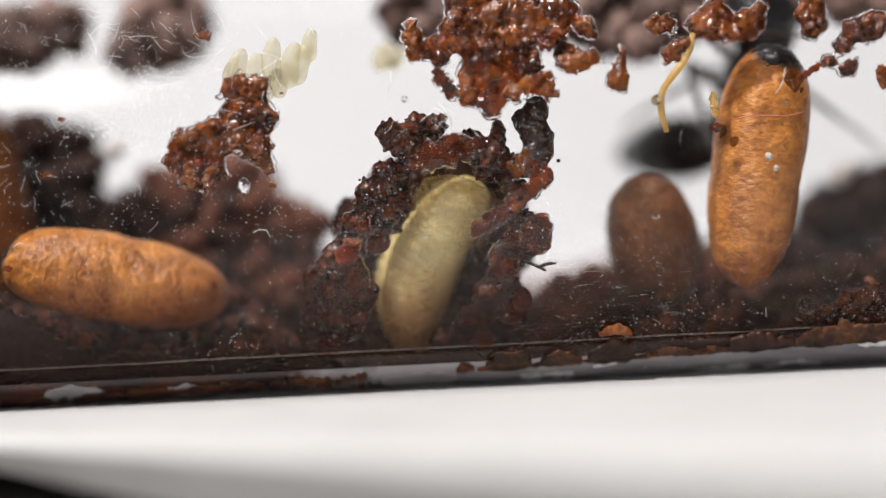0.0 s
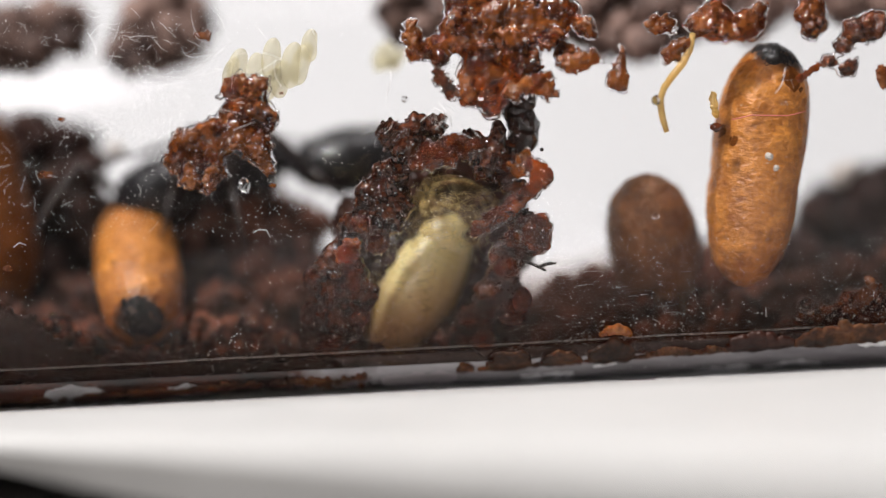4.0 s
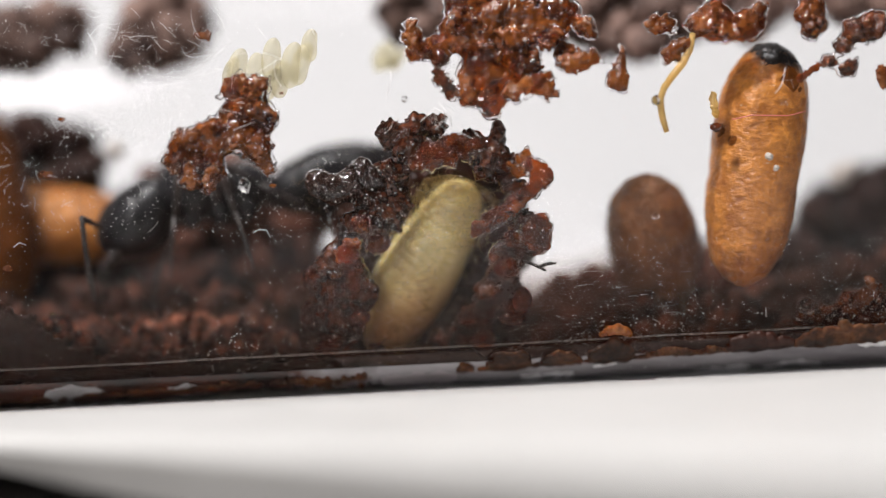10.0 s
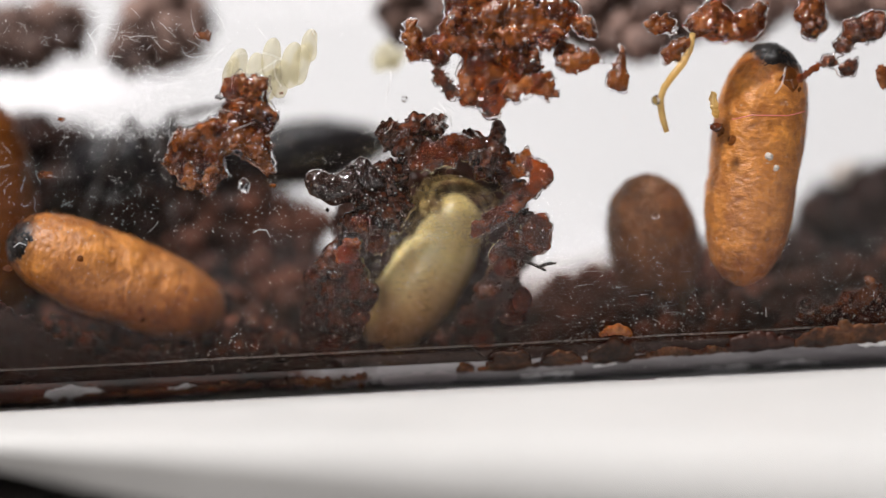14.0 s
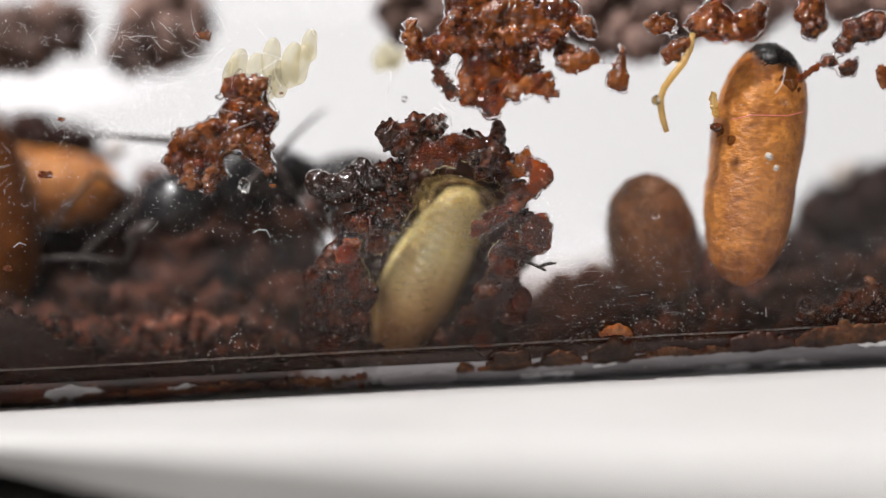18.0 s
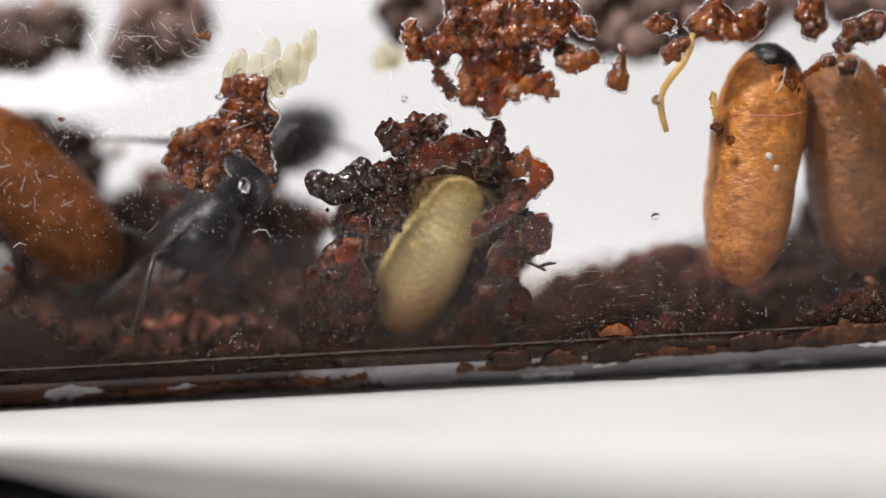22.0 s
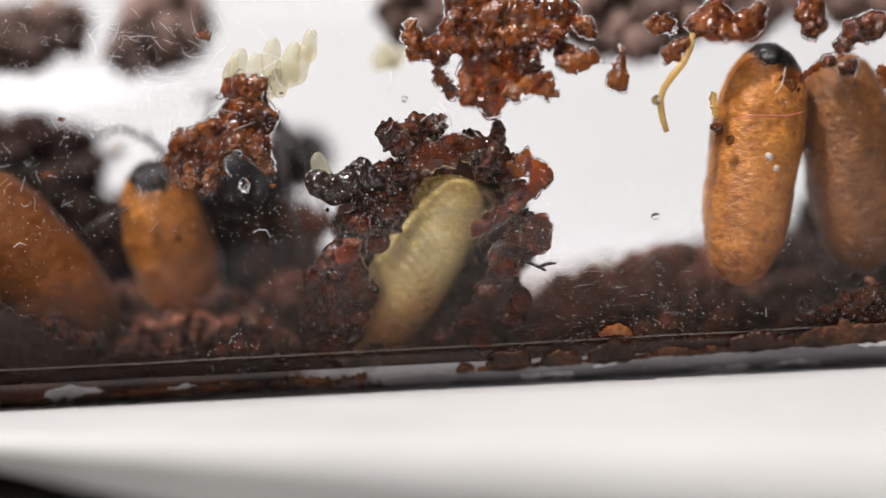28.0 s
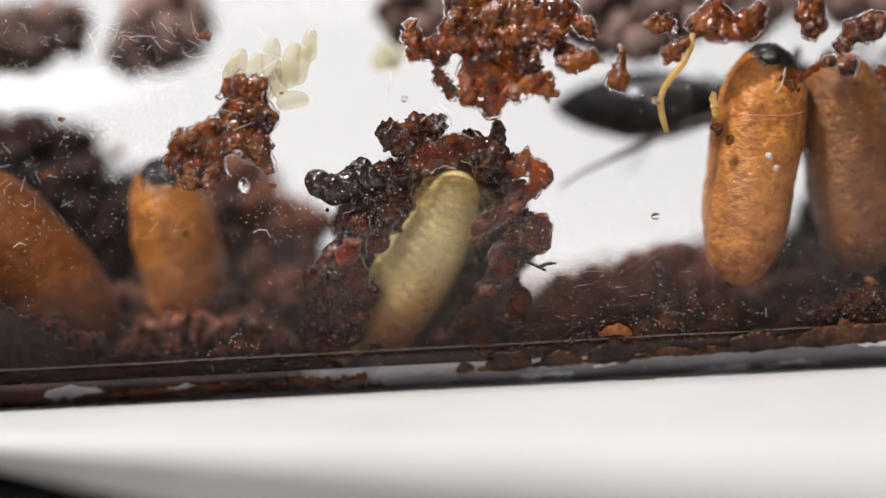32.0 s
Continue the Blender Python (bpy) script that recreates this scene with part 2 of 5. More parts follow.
M = dict(
    # white for streaks of tray light refracted in the foot
    streak=mat("refracted_streak", (0.55, 0.54, 0.55), (0.85, 0.85, 0.86), 0.3, 900, 5000, 0.00001),
    stained=stained_shaded_pane("stained_shaded_pane"),
    film=mat("wet_soil_film", (0.006, 0.003, 0.0025), (0.060, 0.018, 0.010), 0.45, 700, 3000, 0.00003, squash=(0.4, 1.0, 1.0), spec=0.25),
    # grey of the refracted tray light above the foot, and of one patch
    grey_film=mat("pale_grey_mark", (0.10, 0.088, 0.092), (0.32, 0.29, 0.30), 0.35, 500, 3000, 0.00002, squash=(0.4, 1.0, 1.0)),
    smear=mat("whitish_patch", (0.15, 0.145, 0.15), (0.30, 0.29, 0.295), 0.4, 900, 5000, 0.00001),
    pane=thin_pane("clear_pane"),
    foot=mend_foot("refracted_grey_foot"),
    water=clear("water", 1.33),
    white=mat("white_plastic", (0.505, 0.50, 0.498), (0.555, 0.55, 0.548), 0.5, 300, 3000, 0.00001),
    card=mat("white_paper", (0.545, 0.545, 0.55), (0.575, 0.575, 0.58), 0.8, 100, 2000, 0.00001),
    paint=mat("wall_paint", (0.22, 0.19, 0.175), (0.27, 0.235, 0.22), 0.8, 8, 200, 0.0002),
    desk=mat("dark_desk", (0.05, 0.045, 0.04), (0.09, 0.08, 0.07), 0.5, 60, 900, 0.00002),
    soil=mat("dark_soil", (0.012, 0.005, 0.003), (0.105, 0.035, 0.017), 0.6, 1000, 4000, 0.00012, island=0.3, spec=0.2),
    pale_soil=mat("pale_soil", (0.040, 0.022, 0.018), (0.26, 0.165, 0.135), 0.6, 1000, 4000, 0.00012, island=0.35, spec=0.3),
    # the dark soil once more, its colour lowered for the shade at the back
    peat=mat("shaded_back_soil", (0.008, 0.005, 0.0045), (0.055, 0.025, 0.019), 0.65, 1000, 4000, 0.00012, island=0.25, spec=0.16),
    brown_soil=mat("brown_soil", (0.060, 0.024, 0.015), (0.20, 0.075, 0.046), 0.6, 1000, 4000, 0.00012, island=0.1, spec=0.2),
    red_soil=mat("red_soil", (0.034, 0.011, 0.007), (0.32, 0.115, 0.062), 0.16, 1600, 6000, 0.00010, island=0.5, coat=1.0),
    clump=gel("wet_brown_clump", (0.016, 0.006, 0.003), (0.30, 0.092, 0.022), [(0.40, (0.034, 0.011, 0.005)), (0.49, (0.10, 0.029, 0.008)), (0.58, (0.19, 0.055, 0.012))], 0.43, 0.66, 0.66, (0.84, 0.34, 0.08), 0.16, scale=1500, coat=0.85, sss=0.08),
    dark_clump=gel("wet_dark_clump", (0.009, 0.0045, 0.003), (0.21, 0.062, 0.025), [(0.42, (0.017, 0.007, 0.0045)), (0.50, (0.050, 0.017, 0.009)), (0.59, (0.11, 0.032, 0.014))], 0.50, 0.70, 0.6, (0.82, 0.29, 0.09), 0.16, scale=1500, coat=0.85, sss=0.06),
    mound=gel("dark_wet_mound", (0.007, 0.004, 0.003), (0.13, 0.054, 0.022), [(0.43, (0.020, 0.008, 0.004)), (0.54, (0.055, 0.021, 0.009))], 0.52, 0.72, 0.12, (0.80, 0.40, 0.18), 0.5, 900, 4000, 0.08),
    black_clump=mat("black_clump", (0.006, 0.004, 0.0035), (0.040, 0.020, 0.015), 0.22, 1300, 5000, 0.00003, island=0.1, coat=0.9, spec=0.3),
    amber=gel("amber_chip", (0.035, 0.010, 0.003), (0.34, 0.120, 0.028), [(0.48, (0.14, 0.042, 0.010))], 0.36, 0.62, 0.5, (0.90, 0.43, 0.14), scale=900, coat=0.7),
    red_chip=gel("red_chip", (0.014, 0.004, 0.002), (0.32, 0.075, 0.014), [(0.44, (0.040, 0.009, 0.003)), (0.54, (0.13, 0.028, 0.006))], 0.40, 0.64, 0.65, (0.94, 0.40, 0.10), 0.12, scale=900, coat=0.7, sss=0.04),
    bead=gel("wet_bead", (0.012, 0.004, 0.002), (0.14, 0.028, 0.008), [(0.5, (0.045, 0.010, 0.004))], 0.22, 0.5, 0.8, (0.90, 0.42, 0.16), 0.05, 700, 4000, 1.0),
    root=mat("amber_root", (0.62, 0.36, 0.08), (0.96, 0.70, 0.30), 0.2, 1500, 8000, 0.00003, coat=0.5, through_light=(0.5, (1.0, 0.82, 0.42))),
    cocoon_one=capped("capped_cocoon_silk", (0.38, -0.50, 8.05), 0.85, 1.6, (0.15, 0.034, 0.006), (0.77, 0.310, 0.062), 0.30, 1050, 4800, 0.00025, squash=(1.0, 1.0, 1.4), through_light=(0.08, (1.0, 0.45, 0.10))),
    cocoon_two=capped("capped_cocoon_silk", (0.0, -0.45, 7.55), 0.70, 1.15, (0.15, 0.034, 0.006), (0.77, 0.310, 0.062), 0.30, 1050, 4800, 0.00025, squash=(1.0, 1.0, 1.4), through_light=(0.08, (1.0, 0.45, 0.10))),
    dull_cocoon=mat("dull_cocoon_silk", (0.075, 0.021, 0.004), (0.30, 0.113, 0.022), 0.38, 1200, 6000, 0.00030, squash=(1.0, 1.0, 1.4), through_light=(0.06, (1.0, 0.45, 0.10))),
    red_cocoon=mat("reddish_cocoon_silk", (0.074, 0.020, 0.0025), (0.175, 0.053, 0.006), 0.5, 1100, 7000, 0.00016, squash=(1.0, 1.0, 1.4), spec=0.12),
    tip=mat("dark_cocoon_end", (0.003, 0.003, 0.003), (0.014, 0.011, 0.010), 0.4, 3000, 9000, 0.00008, spec=0.2, coat=0.4),
    larva=mat("larva_skin", (0.54, 0.40, 0.15), (0.95, 0.81, 0.43), 0.26, 500, 3000, 0.00006, bands=[(0.5, (0.81, 0.645, 0.285))], sss=0.6, radius=(1.0, 0.85, 0.5), depth=0.6, coat=0.35),
    sheath=woven_silk("woven_silk"),
    silk=mat("pale_silk", (0.36, 0.26, 0.10), (0.68, 0.55, 0.29), 0.3, 3000, 9000, 0.00001),
    mould=mat("white_mould", (0.75, 0.73, 0.72), (0.9, 0.89, 0.88), 0.4, 3000, 9000, 0.00001),
    egg=grub_skin("pale_grub"),
    ant=mat("ant_shell", (0.005, 0.005, 0.006), (0.020, 0.018, 0.020), 0.30, 2200, 9000, 0.00006, coat=0.4, spec=0.22),
    ant_leg=mat("ant_limb", (0.012, 0.009, 0.009), (0.05, 0.035, 0.03), 0.35, 2500, 9000, 0.00001),
    scratch=mat("scratch_white", (0.7, 0.7, 0.7), (0.9, 0.9, 0.9), 0.5, 3000, 9000, 0.0),
    # pale colour of real crumbs, and of the flecks painted as wet glints
    pale_crumb_glint=mat("pale_crumb_glint", (0.35, 0.30, 0.26), (0.65, 0.60, 0.55), 0.6, 2000, 8000, 0.00005),
    pink=mat("pink_fibre", (0.55, 0.12, 0.12), (0.75, 0.25, 0.22), 0.4, 3000, 9000, 0.0),
)

# ---- mesh helpers ----
RNG = random.Random(7)


def mesh_of(name, verts, faces, material, smooth=True):
    me = bpy.data.meshes.new(name)
    me.from_pydata([(v[0] * MM, v[1] * MM, v[2] * MM) for v in verts], [], faces)
    me.materials.append(material)
    if smooth:
        me.polygons.foreach_set("use_smooth", [True] * len(me.polygons))
    me.update()
    return me


def part(name, vf, material, parent=None, label="", kind="", smooth=True):
    """Links verts and faces (mm) as one mesh object under a thing or a part."""
    ob = new(name, mesh_of(name, vf[0], vf[1], material, smooth))
    ob.parent = parent
    return tagged(ob, label=label, kind=kind)


def thing(name, place, label, category, group="", turn=None):
    """An empty at a thing's base (mm)."""
    ob = new(name)
    ob.empty_display_size = 0.001
    ob.matrix_world = Matrix.Translation(Vector(place) * MM) @ (turn.to_4x4() if turn else Matrix())
    return tagged(ob, label, category, group)


def ico_base(level):
    bm = bmesh.new()
    bmesh.ops.create_icosphere(bm, subdivisions=level, radius=1.0)
    v = [x.co.copy() for x in bm.verts]
    f = [[y.index for y in x.verts] for x in bm.faces]
    bm.free()
    return v, f


ICO = {k: ico_base(k) for k in (1, 2, 3, 4)}


def join(*items):
    vs, fs = [], []
    for v, f in items:
        o = len(vs)
        vs.extend(v)
        fs.extend([[i + o for i in q] for q in f])
    return vs, fs


def lump(c, size, level=2, rough=0.35, freq=1.3, seed=None, turn=None):
    """An irregular grain: a ball pushed in and out by noise, size = radii in mm."""
    seed = RNG.random() * 90 if seed is None else seed
    turn = turn or Euler((RNG.random() * 6, RNG.random() * 6, RNG.random() * 6)).to_matrix()
    size = Vector(size if hasattr(size, "__len__") else (size, size, size))
    out, off = [], Vector((seed, seed * 0.7, -seed))
    for v in ICO[level][0]:
        k = 1 + rough * (noise.noise(v * freq + off) + 0.5 * noise.noise(v * freq * 2.7 + off) + 0.25 * noise.noise(v * freq * 6 + off))
        w = turn @ Vector((v.x * size.x, v.y * size.y, v.z * size.z)) * k
        out.append(w + Vector(c))
    return out, ICO[level][1]


def rod(points, radii, sides=6):
    """A round rod through points (mm), capped."""
    pts = [Vector(p) for p in points]
    if not hasattr(radii, "__len__"):
        radii = [radii] * len(pts)
    vs, fs = [], []
    for i, p in enumerate(pts):
        d = (pts[min(i + 1, len(pts) - 1)] - pts[max(i - 1, 0)])
        d = d.normalized() if d.length > 1e-9 else Vector((1, 0, 0))
        side = d.cross(Vector((0.13, 0.37, 0.92)))
        side.normalize()
        up = d.cross(side)
        for k in range(sides):
            a = 2 * math.pi * k / sides
            vs.append(p + (side * math.cos(a) + up * math.sin(a)) * radii[i])
    for i in range(len(pts) - 1):
        for k in range(sides):
            a, b = i * sides + k, i * sides + (k + 1) % sides
            fs.append([a, b, b + sides, a + sides])
    fs.append(list(range(sides))[::-1])
    fs.append([len(vs) - sides + k for k in range(sides)])
    return vs, fs


def box(x0, x1, y0, y1, z0, z1):
    v = [(x, y, z) for x in (x0, x1) for y in (y0, y1) for z in (z0, z1)]
    return v, [[0, 1, 3, 2], [4, 6, 7, 5], [0, 4, 5, 1], [2, 3, 7, 6], [0, 2, 6, 4], [1, 5, 7, 3]]


def revolve(profile, sides=32, bend=0.0, wob=0.0, seed=1.0):
    """A body of rings along z; profile: (z, r) in mm; bend bows it to +x."""
    vs, fs = [], []
    zmax = max(abs(p[0]) for p in profile)
    for z, r in profile:
        for k in range(sides):
            a = 2 * math.pi * k / sides
            n = Vector((math.cos(a), math.sin(a), z * 0.6))
            q = 1 + wob * (noise.noise(n * 1.4 + Vector((seed, 0, 0))) + 0.5 * noise.noise(n * 4 + Vector((0, seed, 0))))
            vs.append(Vector((math.cos(a) * r * q + bend * (z / zmax) ** 2, math.sin(a) * r * q, z)))
    for i in range(len(profile) - 1):
        for k in range(sides):
            a, b = i * sides + k, i * sides + (k + 1) % sides
            fs.append([a, b, b + sides, a + sides])
    fs.append(list(range(sides))[::-1])
    fs.append([len(vs) - sides + k for k in range(sides)])
    return vs, fs


def capsule(half, r, steps=26, blunt=0.55, taper=0.0):
    """Profile of a blunt-ended capsule."""
    out = []
    for i in range(steps + 1):
        t = -1 + 2 * i / steps
        s = math.sin(t * math.pi / 2)
        rr = r * max(0.02, (1 - abs(s) ** 3.2)) ** blunt * (1 + taper * s)
        out.append((half * s, rr))
    return out
# ---- the place: white room, desk, white tray, clear nest box ----
def slab(name, b, material, label="", kind="structure"):
    return tagged(part(name, box(*b), material, None, smooth=False), label, "", "", kind)


def strip_wall(name, path, thick, material, parent, label="", caps=True, x0=-48, x1=48):
    """A clear wall: a section line (y, z) with thickness to its left, drawn along x."""
    n, inner = len(path), []
    for i, p in enumerate(path):
        q0, q1 = Vector(path[max(0, i - 1)]), Vector(path[min(n - 1, i + 1)])
        d = (q1 - q0).normalized()
        inner.append((p[0] - d.y * thick, p[1] + d.x * thick))
    vs, fs = [], []
    for x in (x0, x1):
        vs += [(x, y, z) for y, z in path] + [(x, y, z) for y, z in inner]
    for i in range(n - 1):
        fs += [[i, i + 1, 2 * n + i + 1, 2 * n + i], [n + i + 1, n + i, 3 * n + i, 3 * n + i + 1]]
    if caps:
        fs += [[0, 2 * n, 3 * n, n], [n - 1, 2 * n - 1, 4 * n - 1, 3 * n - 1]]
    return part(name, (vs, fs), material, parent, label)


def build_place():
    slab("floor", (-700, 700, -700, 700, -30, -2.51), M["desk"], "dark desk top")
    for nm, b in (("wall_north", (-720, 720, 700, 720, -30, 900)), ("wall_south", (-720, 720, -720, -700, -30, 900)),
                  ("wall_east", (700, 720, -700, 700, -30, 900)), ("wall_west", (-720, -700, -700, 700, -30, 900))):
        slab(nm, b, M["paint"], "plain grey painted wall")
    slab("ceiling", (-720, 720, -720, 720, 900, 920), M["paint"], "plain grey ceiling")
    card = slab("backdrop", (-170, 170, 0, 1, 0, 190), M["card"], "white paper backdrop leaning behind the nest")
    card.matrix_basis = pose(0, 0.060, 0, -38, 0, 0)
    # tray: a thin white sheet, its rounded front edge askew to the nest
    tray = thing("tray", (0, 30, -2.5), "white plastic tray sheet under the nest, one corner curling up", "tray")
    edge = [(0.4 * (1 - math.sin(radians(t))), 2.5 - 0.4 * (1 - math.cos(radians(t)))) for t in range(0, 91, 15)] + [(0.0, 0.0), (0.4, 0.0)]
    for nm, sec in (("plate", [(0.4, 2.5), (0.4, 0.0), (150, 0.0), (150, 2.5)]), ("front_edge", edge)):
        n, vs = len(sec), []
        for k in range(81):
            x = -160 + 320 * k / 80
            thick = min(2.5, max(0.75, 1.03 + 0.15 * (x + 12.7)))
            vs += [(x, y - 30 - 15.3 - 0.74 * x + (0.45 * thick if z == 0 and y < 1 else 0), z if z > 0 else 2.5 - thick) for y, z in sec]
        fs = [[k * n + i, k * n + (i + 1) % n, (k + 1) * n + (i + 1) % n, (k + 1) * n + i] for k in range(80) for i in range(n)]
        fs += [list(range(n))[::-1], list(range(80 * n, 81 * n))]
        part(nm, (vs, fs), M["white"], tray, smooth=False)
    # clear nest: bowed front wall, rounded foot, back wall and lid
    nest = thing("nest_tube", (0, 8, 0), "clear plastic ant nest tube lying on a white tray", "ant nest")
    front = [(sag(17.0 - 15.4 * k / 30) - 0.45, 17.0 - 15.4 * k / 30) for k in range(31)]
    front = [(y, z) for y, z in front if z > 1.6]
    k0, rc = math.asin(7.5 / 16.0), 2.73
    arc = lambda a: (sag(1.5) - 0.45 + rc * (math.cos(k0) - math.cos(a)), 1.5 - rc * (math.sin(a) - math.sin(k0)))
    front += [arc(k0 + (radians(44) - k0) * k / 4) for k in range(5)]
    foot = [arc(radians(a)) for a in range(44, 91, 4)]
    foot += [(15.0, 0.05)] + [(15.0 + 2.7 * math.sin(radians(a)), 2.75 - 2.7 * math.cos(radians(a))) for a in range(10, 91, 10)]
    shift = Matrix.Translation(Vector((0, -8, 0)) * MM)
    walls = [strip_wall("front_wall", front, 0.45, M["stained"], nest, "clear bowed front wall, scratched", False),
             strip_wall("foot", foot, 0.45, M["foot"], nest, "rounded foot of the tube, grey for the tray refracted in it, part filled with soil", False),
             strip_wall("back_wall", [(17.7, 2.76), (17.7, 17.0)], 0.9, M["pane"], nest),
             strip_wall("lid", [(18.0, 17.05), (1.0, 17.05)], -0.9, M["pane"], nest)]
    for w in walls:
        w.matrix_local = shift


def wall_y(z):
    """Outer face of the front wall and of its foot at height z."""
    k0 = math.asin(7.5 / 16.0)
    if z > 1.5:
        return sag(z) - 0.45
    s = min(1.0, math.sin(k0) + (1.5 - z) / 2.73)
    return sag(1.5) - 0.45 + 2.73 * (math.cos(k0) - math.sqrt(1 - s * s))


def on_outer(gx, gy, e=0.0):
    """The place e mm behind the outer face of the wall and foot."""
    d = 1.0
    for _ in range(8):
        d = 0.5 * d + 0.5 * (wall_y(max(0.06, at(gx, gy, d).z)) + e)
    p = at(gx, gy, d)
    p.z = max(p.z, 0.03)
    return p


build_place()
# ---- things: soil ----
def soil_heap(name, spans, material, label, d0, d1, n, size, low=1.2):
    """Loose soil: grains heaped below a crest line. spans: plan points of the crest, left to right."""
    items = []
    dm = (d0 + d1) / 2
    for _ in range(n):
        gx = RNG.uniform(spans[0][0], spans[-1][0])
        for (ax, ay), (bx, by) in zip(spans, spans[1:]):
            if ax <= gx <= bx:
                top = ay + (by - ay) * (gx - ax) / (bx - ax)
        d = RNG.uniform(d0, d1)
        crest = at(gx, top, dm)
        s = RNG.uniform(*size)
        z = low + max(0.1, crest.z - s * 0.8 - low) * RNG.random() ** 0.7
        items.append(lump((at(gx, top, d).x, d, z), (s, s * RNG.uniform(0.7, 1), s * RNG.uniform(0.6, 0.9)), 2, 0.8, 1.9))
    ob = part(name, join(*items), material, None, kind="stuff")
    return tagged(ob, label, "soil")


# back heap takes the soil colour with shade put into it
soil_heap("soil", [(-260, 195), (130, 205), (190, 330), (330, 330), (480, 345), (560, 440), (760, 520), (950, 540), (1040, 480), (1230, 432), (1400, 405), (1480, 300), (1800, 270)],
          M["peat"], "dark crumbly soil heaped at the back of the nest", 8.5, 15.0, 2400, (0.28, 0.85))
soil_heap("soil", [(-200, 500), (120, 490), (330, 510), (520, 480), (620, 500), (760, 540), (950, 545), (1060, 520), (1240, 520), (1400, 480), (1568, 440), (1750, 420)],
          M["soil"], "dark crumbly soil covering the nest floor", 5.2, 8.5, 1300, (0.3, 0.7), 0.8)
soil_heap("soil", [(-160, 590), (160, 575), (300, 590), (480, 600), (660, 620), (820, 600), (960, 575), (1060, 545), (1120, 510), (1240, 505), (1330, 520), (1450, 520), (1700, 490)],
          M["soil"], "dark crumbly soil covering the nest floor", 3.8, 5.6, 900, (0.2, 0.45), 0.7)
soil_heap("soil", [(60, 610), (160, 560), (330, 545), (480, 560), (560, 610)], M["red_soil"], "reddish wet soil crumbs along the floor", 3.6, 6.0, 900, (0.06, 0.24), 0.9)
soil_heap("soil", [(-160, 650), (60, 660), (80, 690), (200, 690), (230, 655), (290, 660), (310, 675), (360, 672), (400, 655), (640, 660)], M["soil"], "dark fine soil along the front of the floor", 2.6, 3.4, 900, (0.1, 0.22), 0.75)
soil_heap("soil", [(600, 650), (660, 605), (720, 615), (760, 640), (900, 640), (1240, 620), (1400, 600), (1700, 575)], M["soil"], "dark fine soil along the front of the floor", 2.7, 3.3, 700, (0.1, 0.22), 0.9)


def soil_bed(x0, x1, y0, y1, z0, nx, ny):
    """The closed bed of soil that lies on the nest floor."""
    vs, fs = [], []
    for k in range(2):
        for i in range(nx + 1):
            for j in range(ny + 1):
                x, y = x0 + (x1 - x0) * i / nx, y0 + (y1 - y0) * j / ny
                n = noise.noise(Vector((x * 0.9, y * 0.9, 3))) + 0.6 * noise.noise(Vector((x * 2.3, y * 2.3, 7)))
                edge = 0.35 * noise.noise(Vector((x * 1.1, 0, 5))) if j == 0 else 0
                vs.append((x, y + edge, z0 if k == 0 else z0 + 0.55 + 0.22 * n - (0.3 if j == 0 else 0)))
    m = (nx + 1) * (ny + 1)
    q = lambda i, j: i * (ny + 1) + j
    for i in range(nx):
        for j in range(ny):
            fs.append([q(i, j), q(i, j + 1), q(i + 1, j + 1), q(i + 1, j)])
            fs.append([m + q(i, j), m + q(i + 1, j), m + q(i + 1, j + 1), m + q(i, j + 1)])
        fs.append([q(i, 0), q(i + 1, 0), m + q(i + 1, 0), m + q(i, 0)])
    return vs, fs


tagged(part("soil_bed", soil_bed(-46, 46, 3.1, 15.5, 0.52, 300, 40), M["soil"], kind="stuff"), "dark packed soil lying on the nest floor", "soil")


def back_soil(cells, n, d0, d1, material, label):
    """Soil crumbs clinging under the lid and to the back wall."""
    items = []
    for _ in range(n):
        gx, gy, rx, ry = RNG.choices(cells, [c[2] * c[3] for c in cells])[0]
        a, q = RNG.random() * 6.283, math.sqrt(RNG.random())
        s = RNG.uniform(0.35, 0.8)
        items.append(lump(at(gx + rx * q * math.cos(a), gy + ry * q * math.sin(a), RNG.uniform(d0, d1)), (s, s * 0.8, s * 0.8), 2, 0.5))
    ob = part("ceiling_soil" if "lid" in label else "soil", join(*items), material, None, kind="stuff")
    return tagged(ob, label, "soil")


back_soil([(30, 60, 70, 40), (110, 50, 40, 25), (290, 45, 70, 50), (260, 90, 60, 25), (20, 95, 60, 20)], 170, 9, 12, M["pale_soil"], "brown soil crumbs hanging under the lid")
back_soil([(740, 10, 70, 40), (900, 5, 150, 45), (1090, 25, 150, 55), (1280, 15, 100, 35), (1500, -5, 110, 20), (1120, 60, 60, 30)], 330, 7, 10, M["pale_soil"], "brown soil crumbs hanging under the lid")
back_soil([(430, 340, 60, 45), (290, 335, 40, 30)], 40, 10.0, 12.0, M["brown_soil"], "brown soil crumbs at the back of the nest")
back_soil([(470, 400, 90, 40), (510, 455, 70, 45), (400, 380, 70, 30), (330, 470, 60, 40)], 110, 8.6, 10.5, M["brown_soil"], "brown soil crumbs at the back of the nest")
back_soil([(1080, 525, 110, 30), (1200, 485, 100, 35), (1000, 565, 90, 30)], 110, 5.0, 6.5, M["brown_soil"], "brown soil crumbs on the slope of the nest floor")


